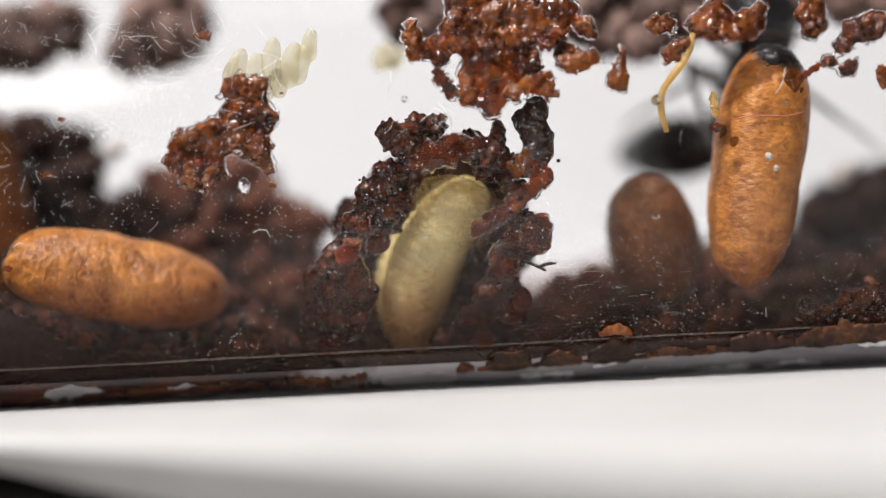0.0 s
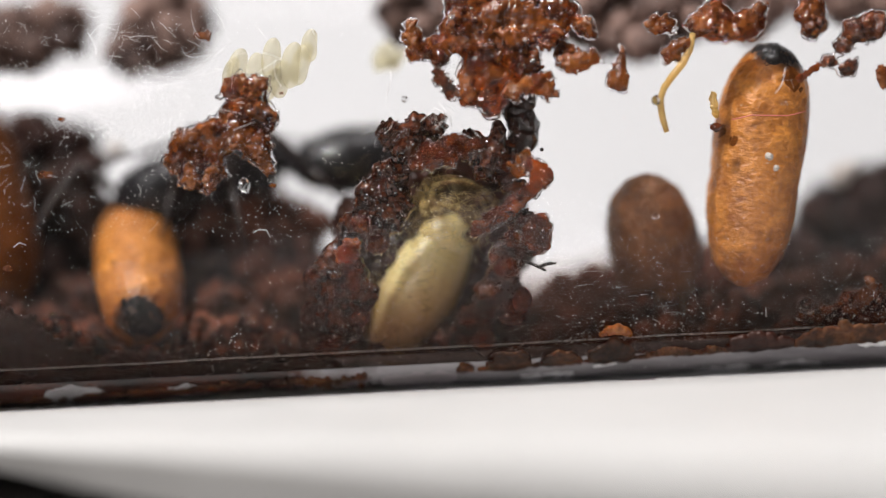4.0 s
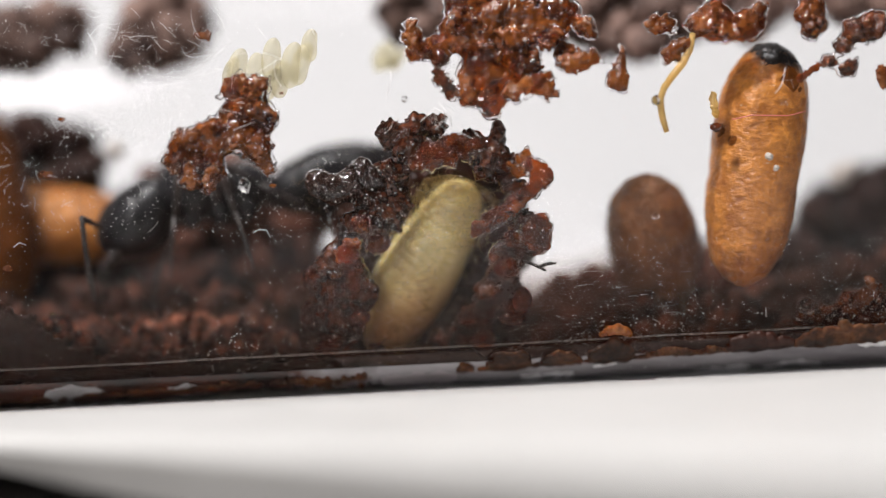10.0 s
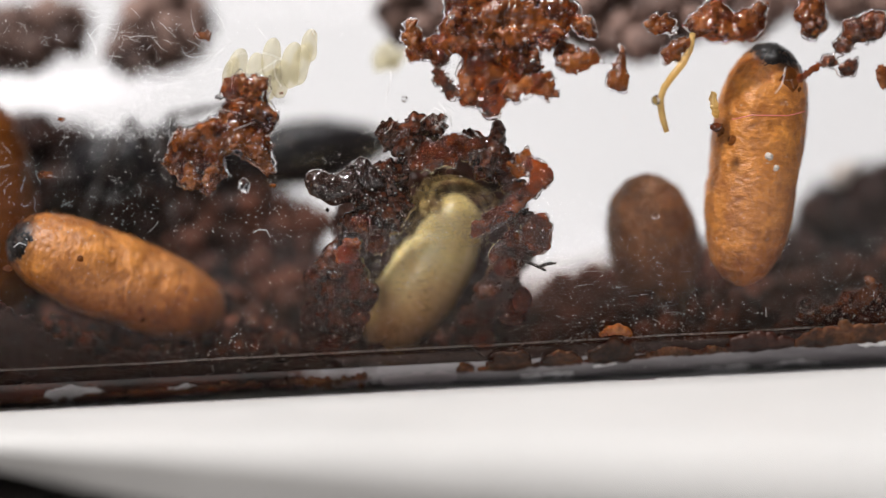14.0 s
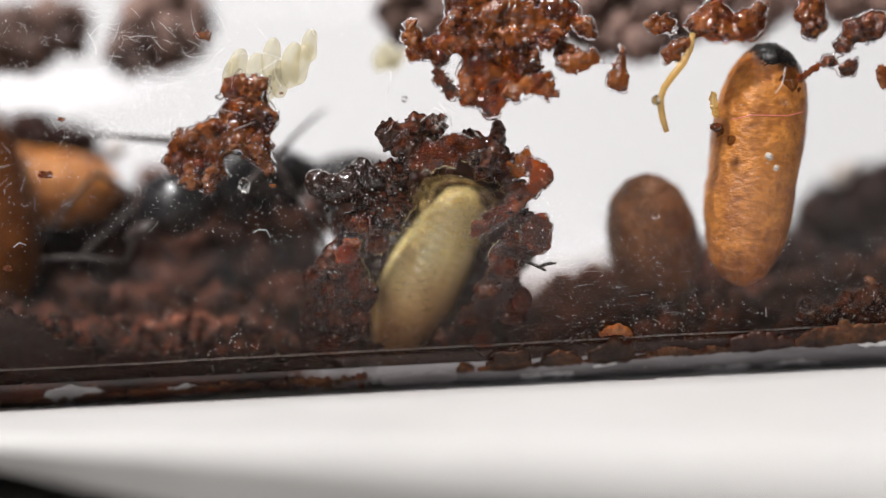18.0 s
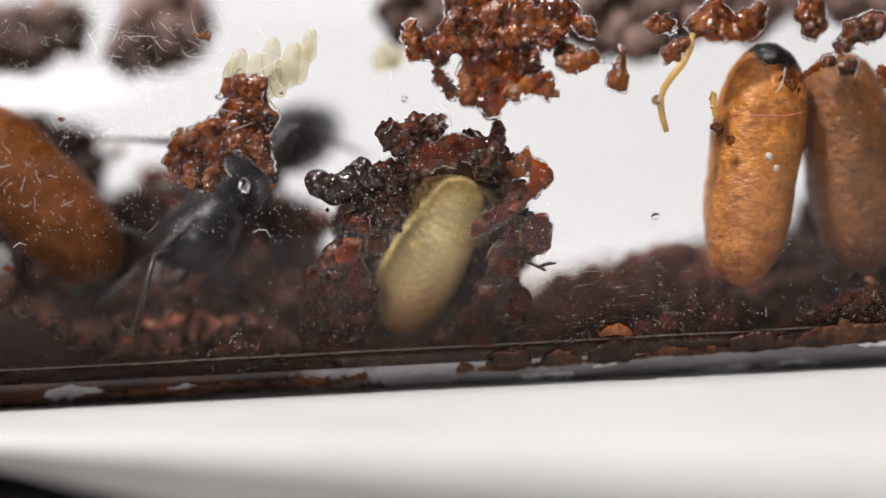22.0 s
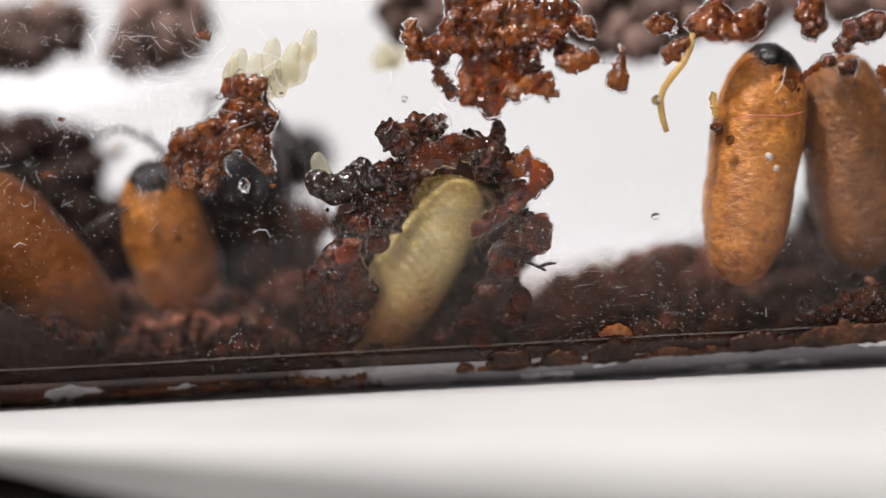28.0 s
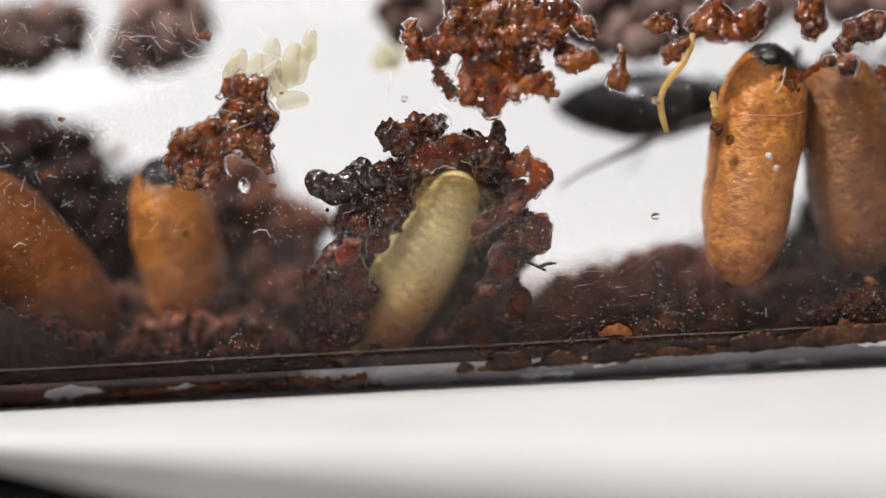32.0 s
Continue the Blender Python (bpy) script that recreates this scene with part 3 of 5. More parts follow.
for gx, gy, dd, r in ((1488, 312, 8.6, 0.42), (1505, 300, 9.0, 0.3), (1062, 474, 6.2, 0.22), (1090, 468, 6.4, 0.16), (205, 265, 9.0, 0.3), (415, 355, 9.5, 0.45), (1361, 277, 0.5, 0.12), (1374, 298, 0.5, 0.09)):
    tagged(part("pale_crumb", lump(at(gx, gy, dd), r, 3, 0.5, 1.8), M["pale_crumb_glint"]), "pale greyish crumb lying in the nest", "crumb", "pale crumbs")


# ---- debris on the glass ----
def crumbs(cells, n, size, depth, level=2, rough=0.5):
    items = []
    w = [c[2] ** 2 for c in cells]
    for _ in range(n):
        gx, gy, r = RNG.choices(cells, w)[0]
        a, q = RNG.random() * 6.283, math.sqrt(RNG.random()) * 1.02
        s = RNG.uniform(*size)
        items.append(lump(on_pane(gx + r * q * math.cos(a), gy + r * q * math.sin(a), RNG.uniform(*depth)), (s, s * 0.7, s * RNG.uniform(0.6, 1)), level, rough, 1.8))
    return join(*items)


def crust(cells, e, thick, ragged=7.0, step=2.2, lumps=(0.34, 0.12), surf=None, ring=None, smooth=False, seed=None, grain=24.0, dome=0.0):
    """A flat crusty piece on a wall: union of plan discs with a ragged outline and crumbly relief, front and back.
    ring = (inner, outer): only a rounded bead along the outline."""
    surf = surf or on_pane
    seed = (cells[0][0] * 0.37 + cells[0][1] * 0.73) % 50 if seed is None else seed
    pad = 16
    x0, x1 = min(q[0] - q[2] for q in cells) - pad, max(q[0] + q[2] for q in cells) + pad
    y0, y1 = min(q[1] - q[2] for q in cells) - pad, max(q[1] + q[2] for q in cells) + pad
    nx, ny = int((x1 - x0) / step) + 1, int((y1 - y0) / step) + 1
    X, Y = np.meshgrid(x0 + step * np.arange(nx), y0 + step * np.arange(ny), indexing="ij")
    total = np.zeros(X.shape)
    soft = min(7.0, 0.3 * min(q[2] for q in cells))
    for gx, gy, r in cells:
        total += np.exp(np.clip((r - np.hypot(X - gx, Y - gy)) / soft, -60, 60))
    F = soft * np.log(total + 1e-9) - 0.5 * soft
    for i, j in np.argwhere(F > -pad):
        q = Vector((X[i, j] / grain, Y[i, j] / grain, seed))
        lobe = noise.voronoi(q * 1.7)[0][0]
        F[i, j] += ragged * (noise.noise(q) + 0.45 * noise.noise(q * 2.3) + 1.1 * (0.42 - lobe) + 0.10 * noise.noise(q * 6))
    if ring:
        gaps = F * 0
        for i, j in np.argwhere(np.abs(F) < 20):
            gaps[i, j] = 4.5 * noise.noise(Vector((X[i, j] / 22, Y[i, j] / 22, seed + 9)))
        mid, half = (ring[0] - ring[1]) / 2, (ring[0] + ring[1]) / 2
        F = half + gaps - np.abs(F - mid)
    gx_, gy_ = np.gradient(F, step)
    g2 = gx_ ** 2 + gy_ ** 2 + 0.05
    out = F <= 0
    move = np.where(out, np.clip(-F, 0, 2 * step), 0)
    PX, PY = X + gx_ * move / g2, Y + gy_ * move / g2
    inside = ~out
    quad = inside[:-1, :-1] | inside[1:, :-1] | inside[:-1, 1:] | inside[1:, 1:]
    used = np.zeros(F.shape, bool)
    for di in (0, 1):
        for dj in (0, 1):
            used[di:di + nx - 1, dj:dj + ny - 1] |= quad
    idx, vs, back = {}, [], []
    for i, j in np.argwhere(used):
        f = max(0.0, F[i, j])
        px, py = PX[i, j], PY[i, j]
        if ring:
            h = thick * math.sqrt(min(1.0, f / half)) if f > 0 else 0.0
        elif dome:
            h = thick * math.sqrt(1 - (1 - min(1.0, f / dome)) ** 2)
        else:
            h = thick * min(1.0, f / (0.62 * thick * GRID)) ** 0.5
        y = h
        if h > 0 and not ring:
            q = Vector((px / GRID, py / GRID, seed))
            y = h * (0.75 + 0.55 * noise.noise(q * 1.6) + 0.22 * noise.noise(q * 3.4))
            edge = min(1.0, f / 5)
            if smooth:
                y += edge * min(1.0, thick / 0.2) * (0.040 * noise.noise(q * 3) + 0.008 * noise.noise(q * 9))
            else:
                for k, size in enumerate(lumps):
                    dist = noise.voronoi(q / size)[0][0]
                    swell = math.sqrt(max(0.0, 1 - (1.15 * dist) ** 2)) - 0.55
                    y += edge * size * swell * (0.42, 0.30)[k] * (0.45 + 1.2 * max(0.0, noise.noise(q * 1.3 + Vector((7, k * 5, 0))) + 0.3))
                y += edge * 0.010 * noise.noise(q * 9)
        idx[(i, j)] = len(vs)
        vs.append(surf(px, py, e - max(0.0, y)))
        back.append(surf(px, py, e + h * 0.7))
    n, fs = len(vs), []
    for i, j in np.argwhere(quad):
        k = [idx[(i, j)], idx[(i + 1, j)], idx[(i + 1, j + 1)], idx[(i, j + 1)]]
        fs.append(k)
        fs.append([n + t for t in k[::-1]])
    return vs + back, fs


def clump(label, cells, material, crumb_mat, n, size=(0.07, 0.2), e=0.42, thick=0.34, water=True, core_rough=0.5):
    """A wet crumb cluster pressed on the glass: core, loose crumbs, water film."""
    base = on_pane(cells[0][0], cells[0][1], e)
    ob = thing("debris_clump", base, label, "debris", "debris stuck to the glass")
    off = Matrix.Translation(-base * MM)
    seed = (cells[0][0] * 0.37 + cells[0][1] * 0.73) % 50
    bits = crumbs(cells, n // 5, (size[0] * 0.7, size[1] * 0.8), (max(0.08, e - thick), e), 2, 0.7)
    made = [part("core", crust(cells, e, thick, seed=seed), material, ob), part("crumb", bits, crumb_mat, ob, kind="stuff")]
    if water:
        edge = part("water_edge", crust(cells, 0.10, 0.09, ring=(1.6, 3.6), seed=seed), M["water"], ob, "clear water edge along the crumb")
        edge.visible_shadow = False
        made.append(edge)
    for p in made:
        p.matrix_basis = off
    return ob


def chip(name, pts, width, thick, material, label, category="debris", e=0.3, group="debris stuck to the glass", uneven=0.26, taper=(1.0, 1.0)):
    """A flat chip or stick: lumps strung along plan points."""
    base = on_pane(pts[0][0], pts[0][1], e)
    ob = thing(name, base, label, category, group)
    cells, seed, rag = [], (pts[0][0] * 0.53 + pts[0][1] * 0.31) % 50, min(11.0, width * uneven)
    for k, ((ax, ay), (bx, by)) in enumerate(zip(pts, pts[1:])):
        n = max(2, int(math.hypot(bx - ax, by - ay) / (width * 0.3)) + 1)
        for i in range(n + 1):
            f = i / n
            cells.append((ax + (bx - ax) * f, ay + (by - ay) * f, width * 0.5 * RNG.uniform(0.8, 1.12) * (taper[0] + (taper[1] - taper[0]) * (k + f) / (len(pts) - 1))))
    body = part("body", crust(cells, e, thick, rag, 1.6 if width > 14 else 1.0, smooth=True, seed=seed, grain=max(7.0, width * 0.45), dome=width * 0.5), material, ob)
    body.matrix_basis = Matrix.Translation(-base * MM)
    if width > 22:
        edge = part("water_edge", crust(cells, 0.10, 0.08, rag, ring=(1.3, 3.0), seed=seed, grain=max(7.0, width * 0.45)), M["water"], ob, "clear water edge along the chip")
        edge.visible_shadow = False
        edge.matrix_basis = Matrix.Translation(-base * MM)
    return ob


BROWN, DARK, BLACK, AMBER, RED = M["clump"], M["dark_clump"], M["black_clump"], M["amber"], M["red_chip"]

clump("wet brown crumb of soil with an amber top", [(418, 160, 22), (455, 158, 22), (435, 185, 38), (425, 225, 42), (465, 215, 28), (380, 245, 40), (335, 262, 36), (308, 285, 20), (345, 305, 32), (375, 300, 28), (455, 262, 28), (470, 290, 16)], BROWN, BROWN, 420, (0.05, 0.16))
chip("soil_chip", [(405, 160), (425, 148)], 34, 0.3, AMBER, "amber wet chip on top of a soil crumb", e=0.2)
chip("soil_chip", [(448, 165), (458, 145)], 30, 0.3, AMBER, "amber wet chip on top of a soil crumb", e=0.2)
chip("soil_chip", [(330, 318), (345, 325)], 24, 0.25, AMBER, "amber wet chip under a soil crumb", e=0.2)
for pts, w in (([(300, 282), (312, 300)], 22), ([(462, 285), (474, 300)], 22), ([(322, 248), (345, 238)], 22), ([(440, 190), (452, 205)], 20), ([(402, 262), (418, 255)], 18)):
    chip("soil_chip", pts, w, 0.26, AMBER, "amber wet chip at the rim of a soil crumb", e=0.2)
chip("soil_chip", [(368, 330), (378, 300)], 24, 0.25, AMBER, "amber wet chip under a soil crumb", e=0.2)

clump("wet brown soil crumbs hanging from the lid", [(735, 82, 20), (780, 90, 30), (805, 55, 34), (845, 70, 40), (890, 95, 40), (850, 125, 42), (890, 150, 34), (830, 165, 26), (870, 190, 20), (930, 40, 44), (880, 15, 50), (830, 10, 44), (975, 50, 32), (1000, 100, 24), (980, 10, 40), (1030, 45, 22), (940, 110, 24)], BROWN, BROWN, 650, (0.05, 0.16))
for pts, w in (([(728, 48), (735, 98)], 30), ([(905, 162), (965, 140)], 32), ([(950, 150), (972, 160)], 34), ([(1008, 110), (1050, 105)], 34), ([(1035, 40), (1045, 60)], 26),
               ([(775, 130), (800, 165)], 24), ([(890, 60), (925, 75)], 28), ([(800, 40), (815, 20)], 24), ([(860, 85), (880, 100)], 26), ([(965, 80), (990, 62)], 26)):
    chip("soil_chip", pts, w, 0.3, AMBER if pts[0][0] in (728, 905, 950, 1008, 1035) else BROWN, "wet chip of soil on the glass", e=0.14)
chip("triangle_chip", [(1100, 84), (1098, 112), (1093, 142)], 40, 0.2, AMBER, "triangular amber brown chip stuck to the glass", e=0.2, uneven=0.14, taper=(0.22, 1.0))

clump("wet brown soil crumbs under the lid", [(1240, 50, 26), (1280, 48, 30), (1320, 45, 30), (1345, 25, 22), (1265, 20, 26)], BROWN, BROWN, 200, (0.05, 0.15))
chip("soil_chip", [(1155, 45), (1180, 42)], 32, 0.25, AMBER, "amber wet chip of soil on the glass", e=0.2)
chip("soil_chip", [(1185, 95), (1208, 78)], 30, 0.25, AMBER, "amber wet chip of soil on the glass", e=0.2)
clump("brown soil crumb under the lid", [(1435, 20, 34), (1440, 50, 22)], BROWN, AMBER, 70)
clump("branched brown crumb of soil", [(1550, 45, 26), (1515, 55, 26), (1495, 80, 18), (1502, 120, 18), (1470, 105, 12)], DARK, BROWN, 130, (0.06, 0.15))
chip("soil_chip", [(1414, 140), (1440, 122), (1475, 103)], 13, 0.12, RED, "thin reddish twig with amber beads", e=0.25)
chip("soil_chip", [(1560, 125), (1566, 150)], 22, 0.2, AMBER, "amber wet chip of soil on the glass", e=0.2)
for gx, gy, w in ((358, 62, 16), (80, 309, 13), (110, 212, 8), (483, 328, 8), (14, 475, 10), (498, 165, 5)):
    chip("speck", [(gx - w * 0.5, gy), (gx + w * 0.5, gy + 1)], w, 0.1, AMBER, "small orange speck stuck to the glass", e=0.12)

chip("speck", [(1262, 224), (1273, 225)], 13, 0.14, RED, "small red bead stuck beside a cocoon", e=0.5)
# amber rootlet
root_ob = thing("rootlet", on_pane(1226, 60, 0.2), "amber rootlet with a water bead on the glass", "rootlet")
rp = [on_pane(x, y, 0.2) - on_pane(1226, 60, 0.2) for x, y in ((1226, 60), (1222, 86), (1208, 113), (1189, 136), (1175, 156), (1168, 178), (1172, 206), (1180, 234))]
part("fibre", rod(rp, [0.10, 0.10, 0.12, 0.12, 0.11, 0.12, 0.11, 0.08], 10), M["root"], root_ob)
part("water_bead", lump(rp[5] + Vector((-0.12, -0.1, 0)), (0.17, 0.1, 0.17), 3, 0.05), M["water"], root_ob, "clear water bead")
chip("husk", [(1262, 168), (1266, 205)], 13, 0.1, M["root"], "yellow husk scrap caught beside a cocoon", e=1.0)

# soil ring round the larva
clump("dark soil wall behind the larva", [(640, 400, 60), (700, 340, 60), (760, 290, 50), (830, 300, 60), (880, 360, 60), (890, 440, 60), (860, 520, 70), (780, 420, 80), (720, 500, 80), (640, 500, 70), (600, 560, 60), (700, 600, 80), (800, 600, 70)], M["film"], DARK, 500, (0.1, 0.25), 3.3, 0.7, False)
clump("dark wet crest of soil over the larva", [(880, 222, 11), (878, 240, 16), (695, 238, 30), (735, 228, 30), (770, 225, 26), (720, 262, 30), (835, 260, 32), (870, 265, 32), (895, 295, 30), (860, 300, 26), (905, 330, 24)], DARK, DARK, 420, (0.06, 0.16), 0.9, 0.5, False)
clump("dark wet soil beside the larva", [(690, 310, 34), (660, 345, 36), (705, 365, 34), (685, 395, 26), (640, 375, 24)], DARK, BLACK, 220, (0.06, 0.16), 1.0, 0.5, False)
clump("reddish wet soil beside the larva", [(618, 400, 26), (612, 440, 26), (625, 480, 30), (585, 465, 30), (560, 495, 30), (600, 525, 36), (640, 520, 34), (560, 560, 34), (610, 580, 40)], DARK, BROWN, 360, (0.06, 0.16), 0.9, 0.45, False)
clump("dark wet soil beside the larva", [(925, 395, 30), (950, 420, 30), (905, 440, 30), (890, 480, 34), (870, 530, 36), (905, 530, 34), (840, 575, 40), (790, 605, 34)], DARK, DARK, 360, (0.06, 0.17), 1.0, 0.5, False)
clump("dark red wet lump of soil", [(945, 425, 30), (955, 395, 22)], RED, DARK, 40, (0.05, 0.1), 0.45, 0.3)
chip("red_chip", [(740, 284), (770, 272), (805, 264), (832, 258)], 42, 0.16, RED, "glossy red brown chip over the larva", e=0.35)
chip("amber_chip", [(915, 300), (930, 282)], 36, 0.25, AMBER, "amber wet chip beside the larva", e=0.35)
chip("stick", [(940, 292), (966, 314), (905, 366), (842, 408)], 27, 0.22, RED, "red brown splinter lying across the larva", e=0.3, uneven=0.16)
for gx, gy, w in ((612, 445, 34), (628, 490, 28), (668, 428, 28), (550, 490, 24), (600, 500, 18), (905, 475, 26), (880, 450, 24), (580, 614, 34), (1000, 632, 20)):
    chip("soil_chip", [(gx - w * 0.2, gy + w * 0.3), (gx + w * 0.2, gy - w * 0.3)], w, 0.22, RED if gx in (612, 668, 580) else DARK, "small red brown wet crumb by the larva", e=0.3)
chip("leg_scrap", [(928, 463), (950, 472), (982, 466)], 6, 0.05, BLACK, "thin black scrap of an insect leg", e=0.3)
chip("leg_scrap", [(950, 472), (965, 478)], 5, 0.05, BLACK, "thin black scrap of an insect leg", e=0.3)

black_piece = thing("black_crumb", (0, 0, 0), "black wet crumb of soil moved by the ants", "debris")
part("core", join(*[lump((x, 0, z), (r * 1.08, 0.5, r * 1.08), 4, 0.16, 2.0) for x, z, r in ((-0.45, -0.75, 0.42), (-0.05, -0.4, 0.5), (0.05, 0.1, 0.52), (-0.15, 0.6, 0.42), (0.2, 0.85, 0.4))]), BLACK, black_piece)
part("crumb", join(*[lump((RNG.uniform(-0.5, 0.5), RNG.uniform(-0.5, 0.1), RNG.uniform(-1, 1)), RNG.uniform(0.05, 0.11), 3, 0.3) for _ in range(34)]), BLACK, black_piece, kind="stuff")

mould = []
for k in range(10):
    x, y, a = 768 + 52 * RNG.random(), 232 - 6 * RNG.random(), RNG.uniform(-2.5, -0.6)
    pts = []
    for n in range(6):
        pts.append(on_pane(x, y, 0.05))
        x, y, a = x + 8 * math.cos(a), y + 8 * math.sin(a), a + RNG.uniform(-0.45, 0.45)
        if n == 2:
            mould.append(rod([on_pane(x, y, 0.05), on_pane(x + 9 * math.cos(a + 0.8), y + 9 * math.sin(a + 0.8), 0.05), on_pane(x + 15 * math.cos(a + 0.6), y + 15 * math.sin(a + 0.6), 0.05)], [0.003, 0.0025, 0.0015], 4))
    mould.append(rod(pts, [0.0045, 0.004, 0.0035, 0.003, 0.003, 0.002], 5))
tagged(part("mould_threads", join(*mould), M["mould"], kind="stuff"), "fine branching white mould threads on the glass", "mould")

# lower edge
clump("brown crumbs along the lower edge", [(40, 600, 40), (100, 585, 36), (20, 660, 40), (90, 650, 36), (160, 610, 30), (200, 650, 36), (270, 640, 30), (330, 655, 28), (390, 660, 24), (440, 668, 20)], DARK, BROWN, 420, (0.06, 0.18), 0.9, 0.5, False)
clump("reddish crumbs along the lower edge", [(500, 672, 14), (540, 676, 14), (580, 678, 12), (640, 672, 13)], RED, BROWN, 60, (0.05, 0.1), 0.3, 0.25)
clump("dark wet crumbs on the lower edge", [(855, 605, 20), (880, 632, 16), (910, 632, 20), (930, 640, 10), (822, 655, 12)], DARK, BROWN, 50, (0.05, 0.1), 0.4, 0.3)
clump("dark wet crumbs on the lower edge", [(985, 640, 16), (1010, 635, 14), (1040, 640, 14), (1140, 628, 12), (1180, 622, 14), (1220, 620, 10)], DARK, DARK, 50, (0.05, 0.1), 0.5, 0.3)
clump("brown crumbs along the lower edge", [(1300, 605, 18), (1335, 598, 18), (1390, 585, 20), (1430, 572, 24), (1470, 560, 26), (1510, 545, 28), (1550, 535, 30), (1540, 505, 18), (1500, 590, 16), (1555, 575, 20)], BROWN, AMBER, 300, (0.05, 0.15), 0.5, 0.35, False)

# soil and pale patches on the foot, streaks for refracted tray light
def smear(name, cells, material, label, thick, e=0.015, ragged=6.0, smooth=False):
    base = on_outer(cells[0][0], cells[0][1], e)
    ob = thing(name, base, label, "smear", "smears on the foot")
    p = part("body", crust(cells, e, thick, ragged, 2.4, surf=on_outer, smooth=smooth), material, ob)
    p.matrix_basis = Matrix.Translation(-base * MM)
    return ob


smear("soil_smear", [(x, 682 - 0.02 * (x - 400), 7) for x in range(385, 600, 10)], M["mound"], "red brown crumbs smeared along the foot", 0.09, 0.01, 9.0)
base = on_pane(20, 620, 0.3)
wet = thing("wet_soil", base, "dark brown wet soil smeared low on the inside of the glass", "soil", "smears on the foot")
cells = [(x, 560 + 0.5 * (x + 40) + 14 * k, 34) for x in range(-60, 170, 22) for k in range(0, 7) if 560 + 0.5 * (x + 40) + 14 * k < 650] + [(x, 655 - 0.02 * x, 26) for x in range(-60, 600, 20)]
p = part("body", crust(cells, 0.32, 0.26, 12.0, 3.0, smooth=True), M["film"], wet)
p.matrix_basis = Matrix.Translation(-base * MM)
# grey strip put in for tray light refracted through the low wall
base = on_pane(1000, 650, 0.5)
wet = thing("damp_film", base, "grey strip painted for tray light refracted low in the glass", "film", "smears on the foot")
p = part("body", crust([(x, 656 - 0.062 * (x - 600), 15) for x in range(585, 1640, 12)], 0.5, 0.1, 6.0, 3.0, smooth=True), M["grey_film"], wet)
p.matrix_basis = Matrix.Translation(-base * MM)
smear("dried_smear", [(x, 703 - 0.05 * (x - 90), 15 - abs(x - 130) * 0.14) for x in range(88, 186, 4)], M["smear"], "pale patch on the foot", 0.006, 0.004, 4.5, True)
smear("dried_smear", [(x, 692 - 0.05 * (x - 304), 11 - abs(x - 328) * 0.2) for x in range(304, 350, 3)], M["smear"], "pale patch on the foot", 0.006, 0.004, 4.0, True)
smear("dried_smear", [(x, 676 - 0.05 * (x - 674), 12 - abs(x - 745) * 0.07) for x in range(680, 808, 4)], M["grey_film"], "pale grey patch on the foot", 0.006, 0.004, 5.0, True)
# thin pale crusts painted where the foot would refract the white tray
for cells in ([(x, 668 - 0.075 * (x - 920) - 0.0 * x, 5) for x in range(925, 1015, 5)], [(x, 649 - 0.25 * (x - 1050), 4) for x in range(1052, 1102, 5)], [(x, 660 - 0.12 * (x - 1230), 4) for x in range(1232, 1330, 5)],
              [(x, 652 - 0.22 * (x - 1352), 4) for x in range(1354, 1400, 5)] + [(x, 641 + 0.05 * (x - 1400), 4) for x in range(1400, 1452, 5)], [(x, 610 - 0.04 * (x - 1520), 5) for x in range(1522, 1600, 5)], [(x, 658 - 0.05 * (x - 1450), 3) for x in range(1452, 1500, 5)]):
    smear("dried_smear", cells, M["streak"], "thin whitish streak painted for the tray refracted in the foot", 0.02, 0.01, 3.0, True)
ridge = random.Random(3)
foot_line = lambda x: 684 - 0.078 * (x - 500)
for x0, x1, top, stuff, label in ((492, 560, 12, M["mound"], "reddish wet crumb run low on the foot"), (575, 622, 9, M["mound"], "dark wet crumb on the foot"), (618, 662, 13, M["mound"], "dark wet mound of soil on the foot"), (806, 838, 14, M["mound"], "dark wet drop of soil water on the foot"),
                                  (862, 938, 34, M["mound"], "dark wet mound of soil on the foot"), (958, 1030, 22, M["mound"], "dark wet mound of soil on the foot"), (1044, 1122, 44, M["mound"], "tall dark wet mound of soil on the foot"), (1122, 1238, 14, M["mound"], "low dark wet run of soil on the foot"),
                                  (1240, 1290, 12, M["mound"], "low dark wet run of soil on the foot"), (1284, 1408, 34, M["film"], "brown wet soil piled on the foot"), (1404, 1600, 36, M["mound"], "brown wet soil piled on the foot")):
    cells, n = [], max(4, (x1 - x0) // 9)
    for k in range(n):
        f = (k + 0.5) / n
        x = x0 + (x1 - x0) * f
        h = max(5.0, top * math.sin(math.pi * f) ** 0.5 * ridge.uniform(0.6, 1.0))
        r = max(4.0, min(h * 0.55, 13))
        y = foot_line(x) - r * 0.6
        while y > foot_line(x) - h + r * 0.4 - 1:
            cells.append((x, y, r))
            y -= r * 0.9
    smear("soil_mound", cells, stuff, label, 0.16, -0.02, 3.0)
smear("soil_chip", [(1066, 592, 8), (1078, 586, 11), (1094, 584, 12), (1108, 587, 10), (1116, 592, 6)], AMBER, "amber wet cap on a mound of soil", 0.2, -0.1, 2.0)
smear("soil_run", [(x, foot_line(x) - 3, 4.5) for x in range(850, 1290, 6)], M["mound"], "thin dark wet run of soil along the foot", 0.03, -0.01, 2.5, True)
smear("soil_run", [(x, foot_line(x) - 5, 8) for x in range(-60, 500, 9)], M["mound"], "dark wet run of soil along the foot", 0.04, -0.01, 6.0, True)

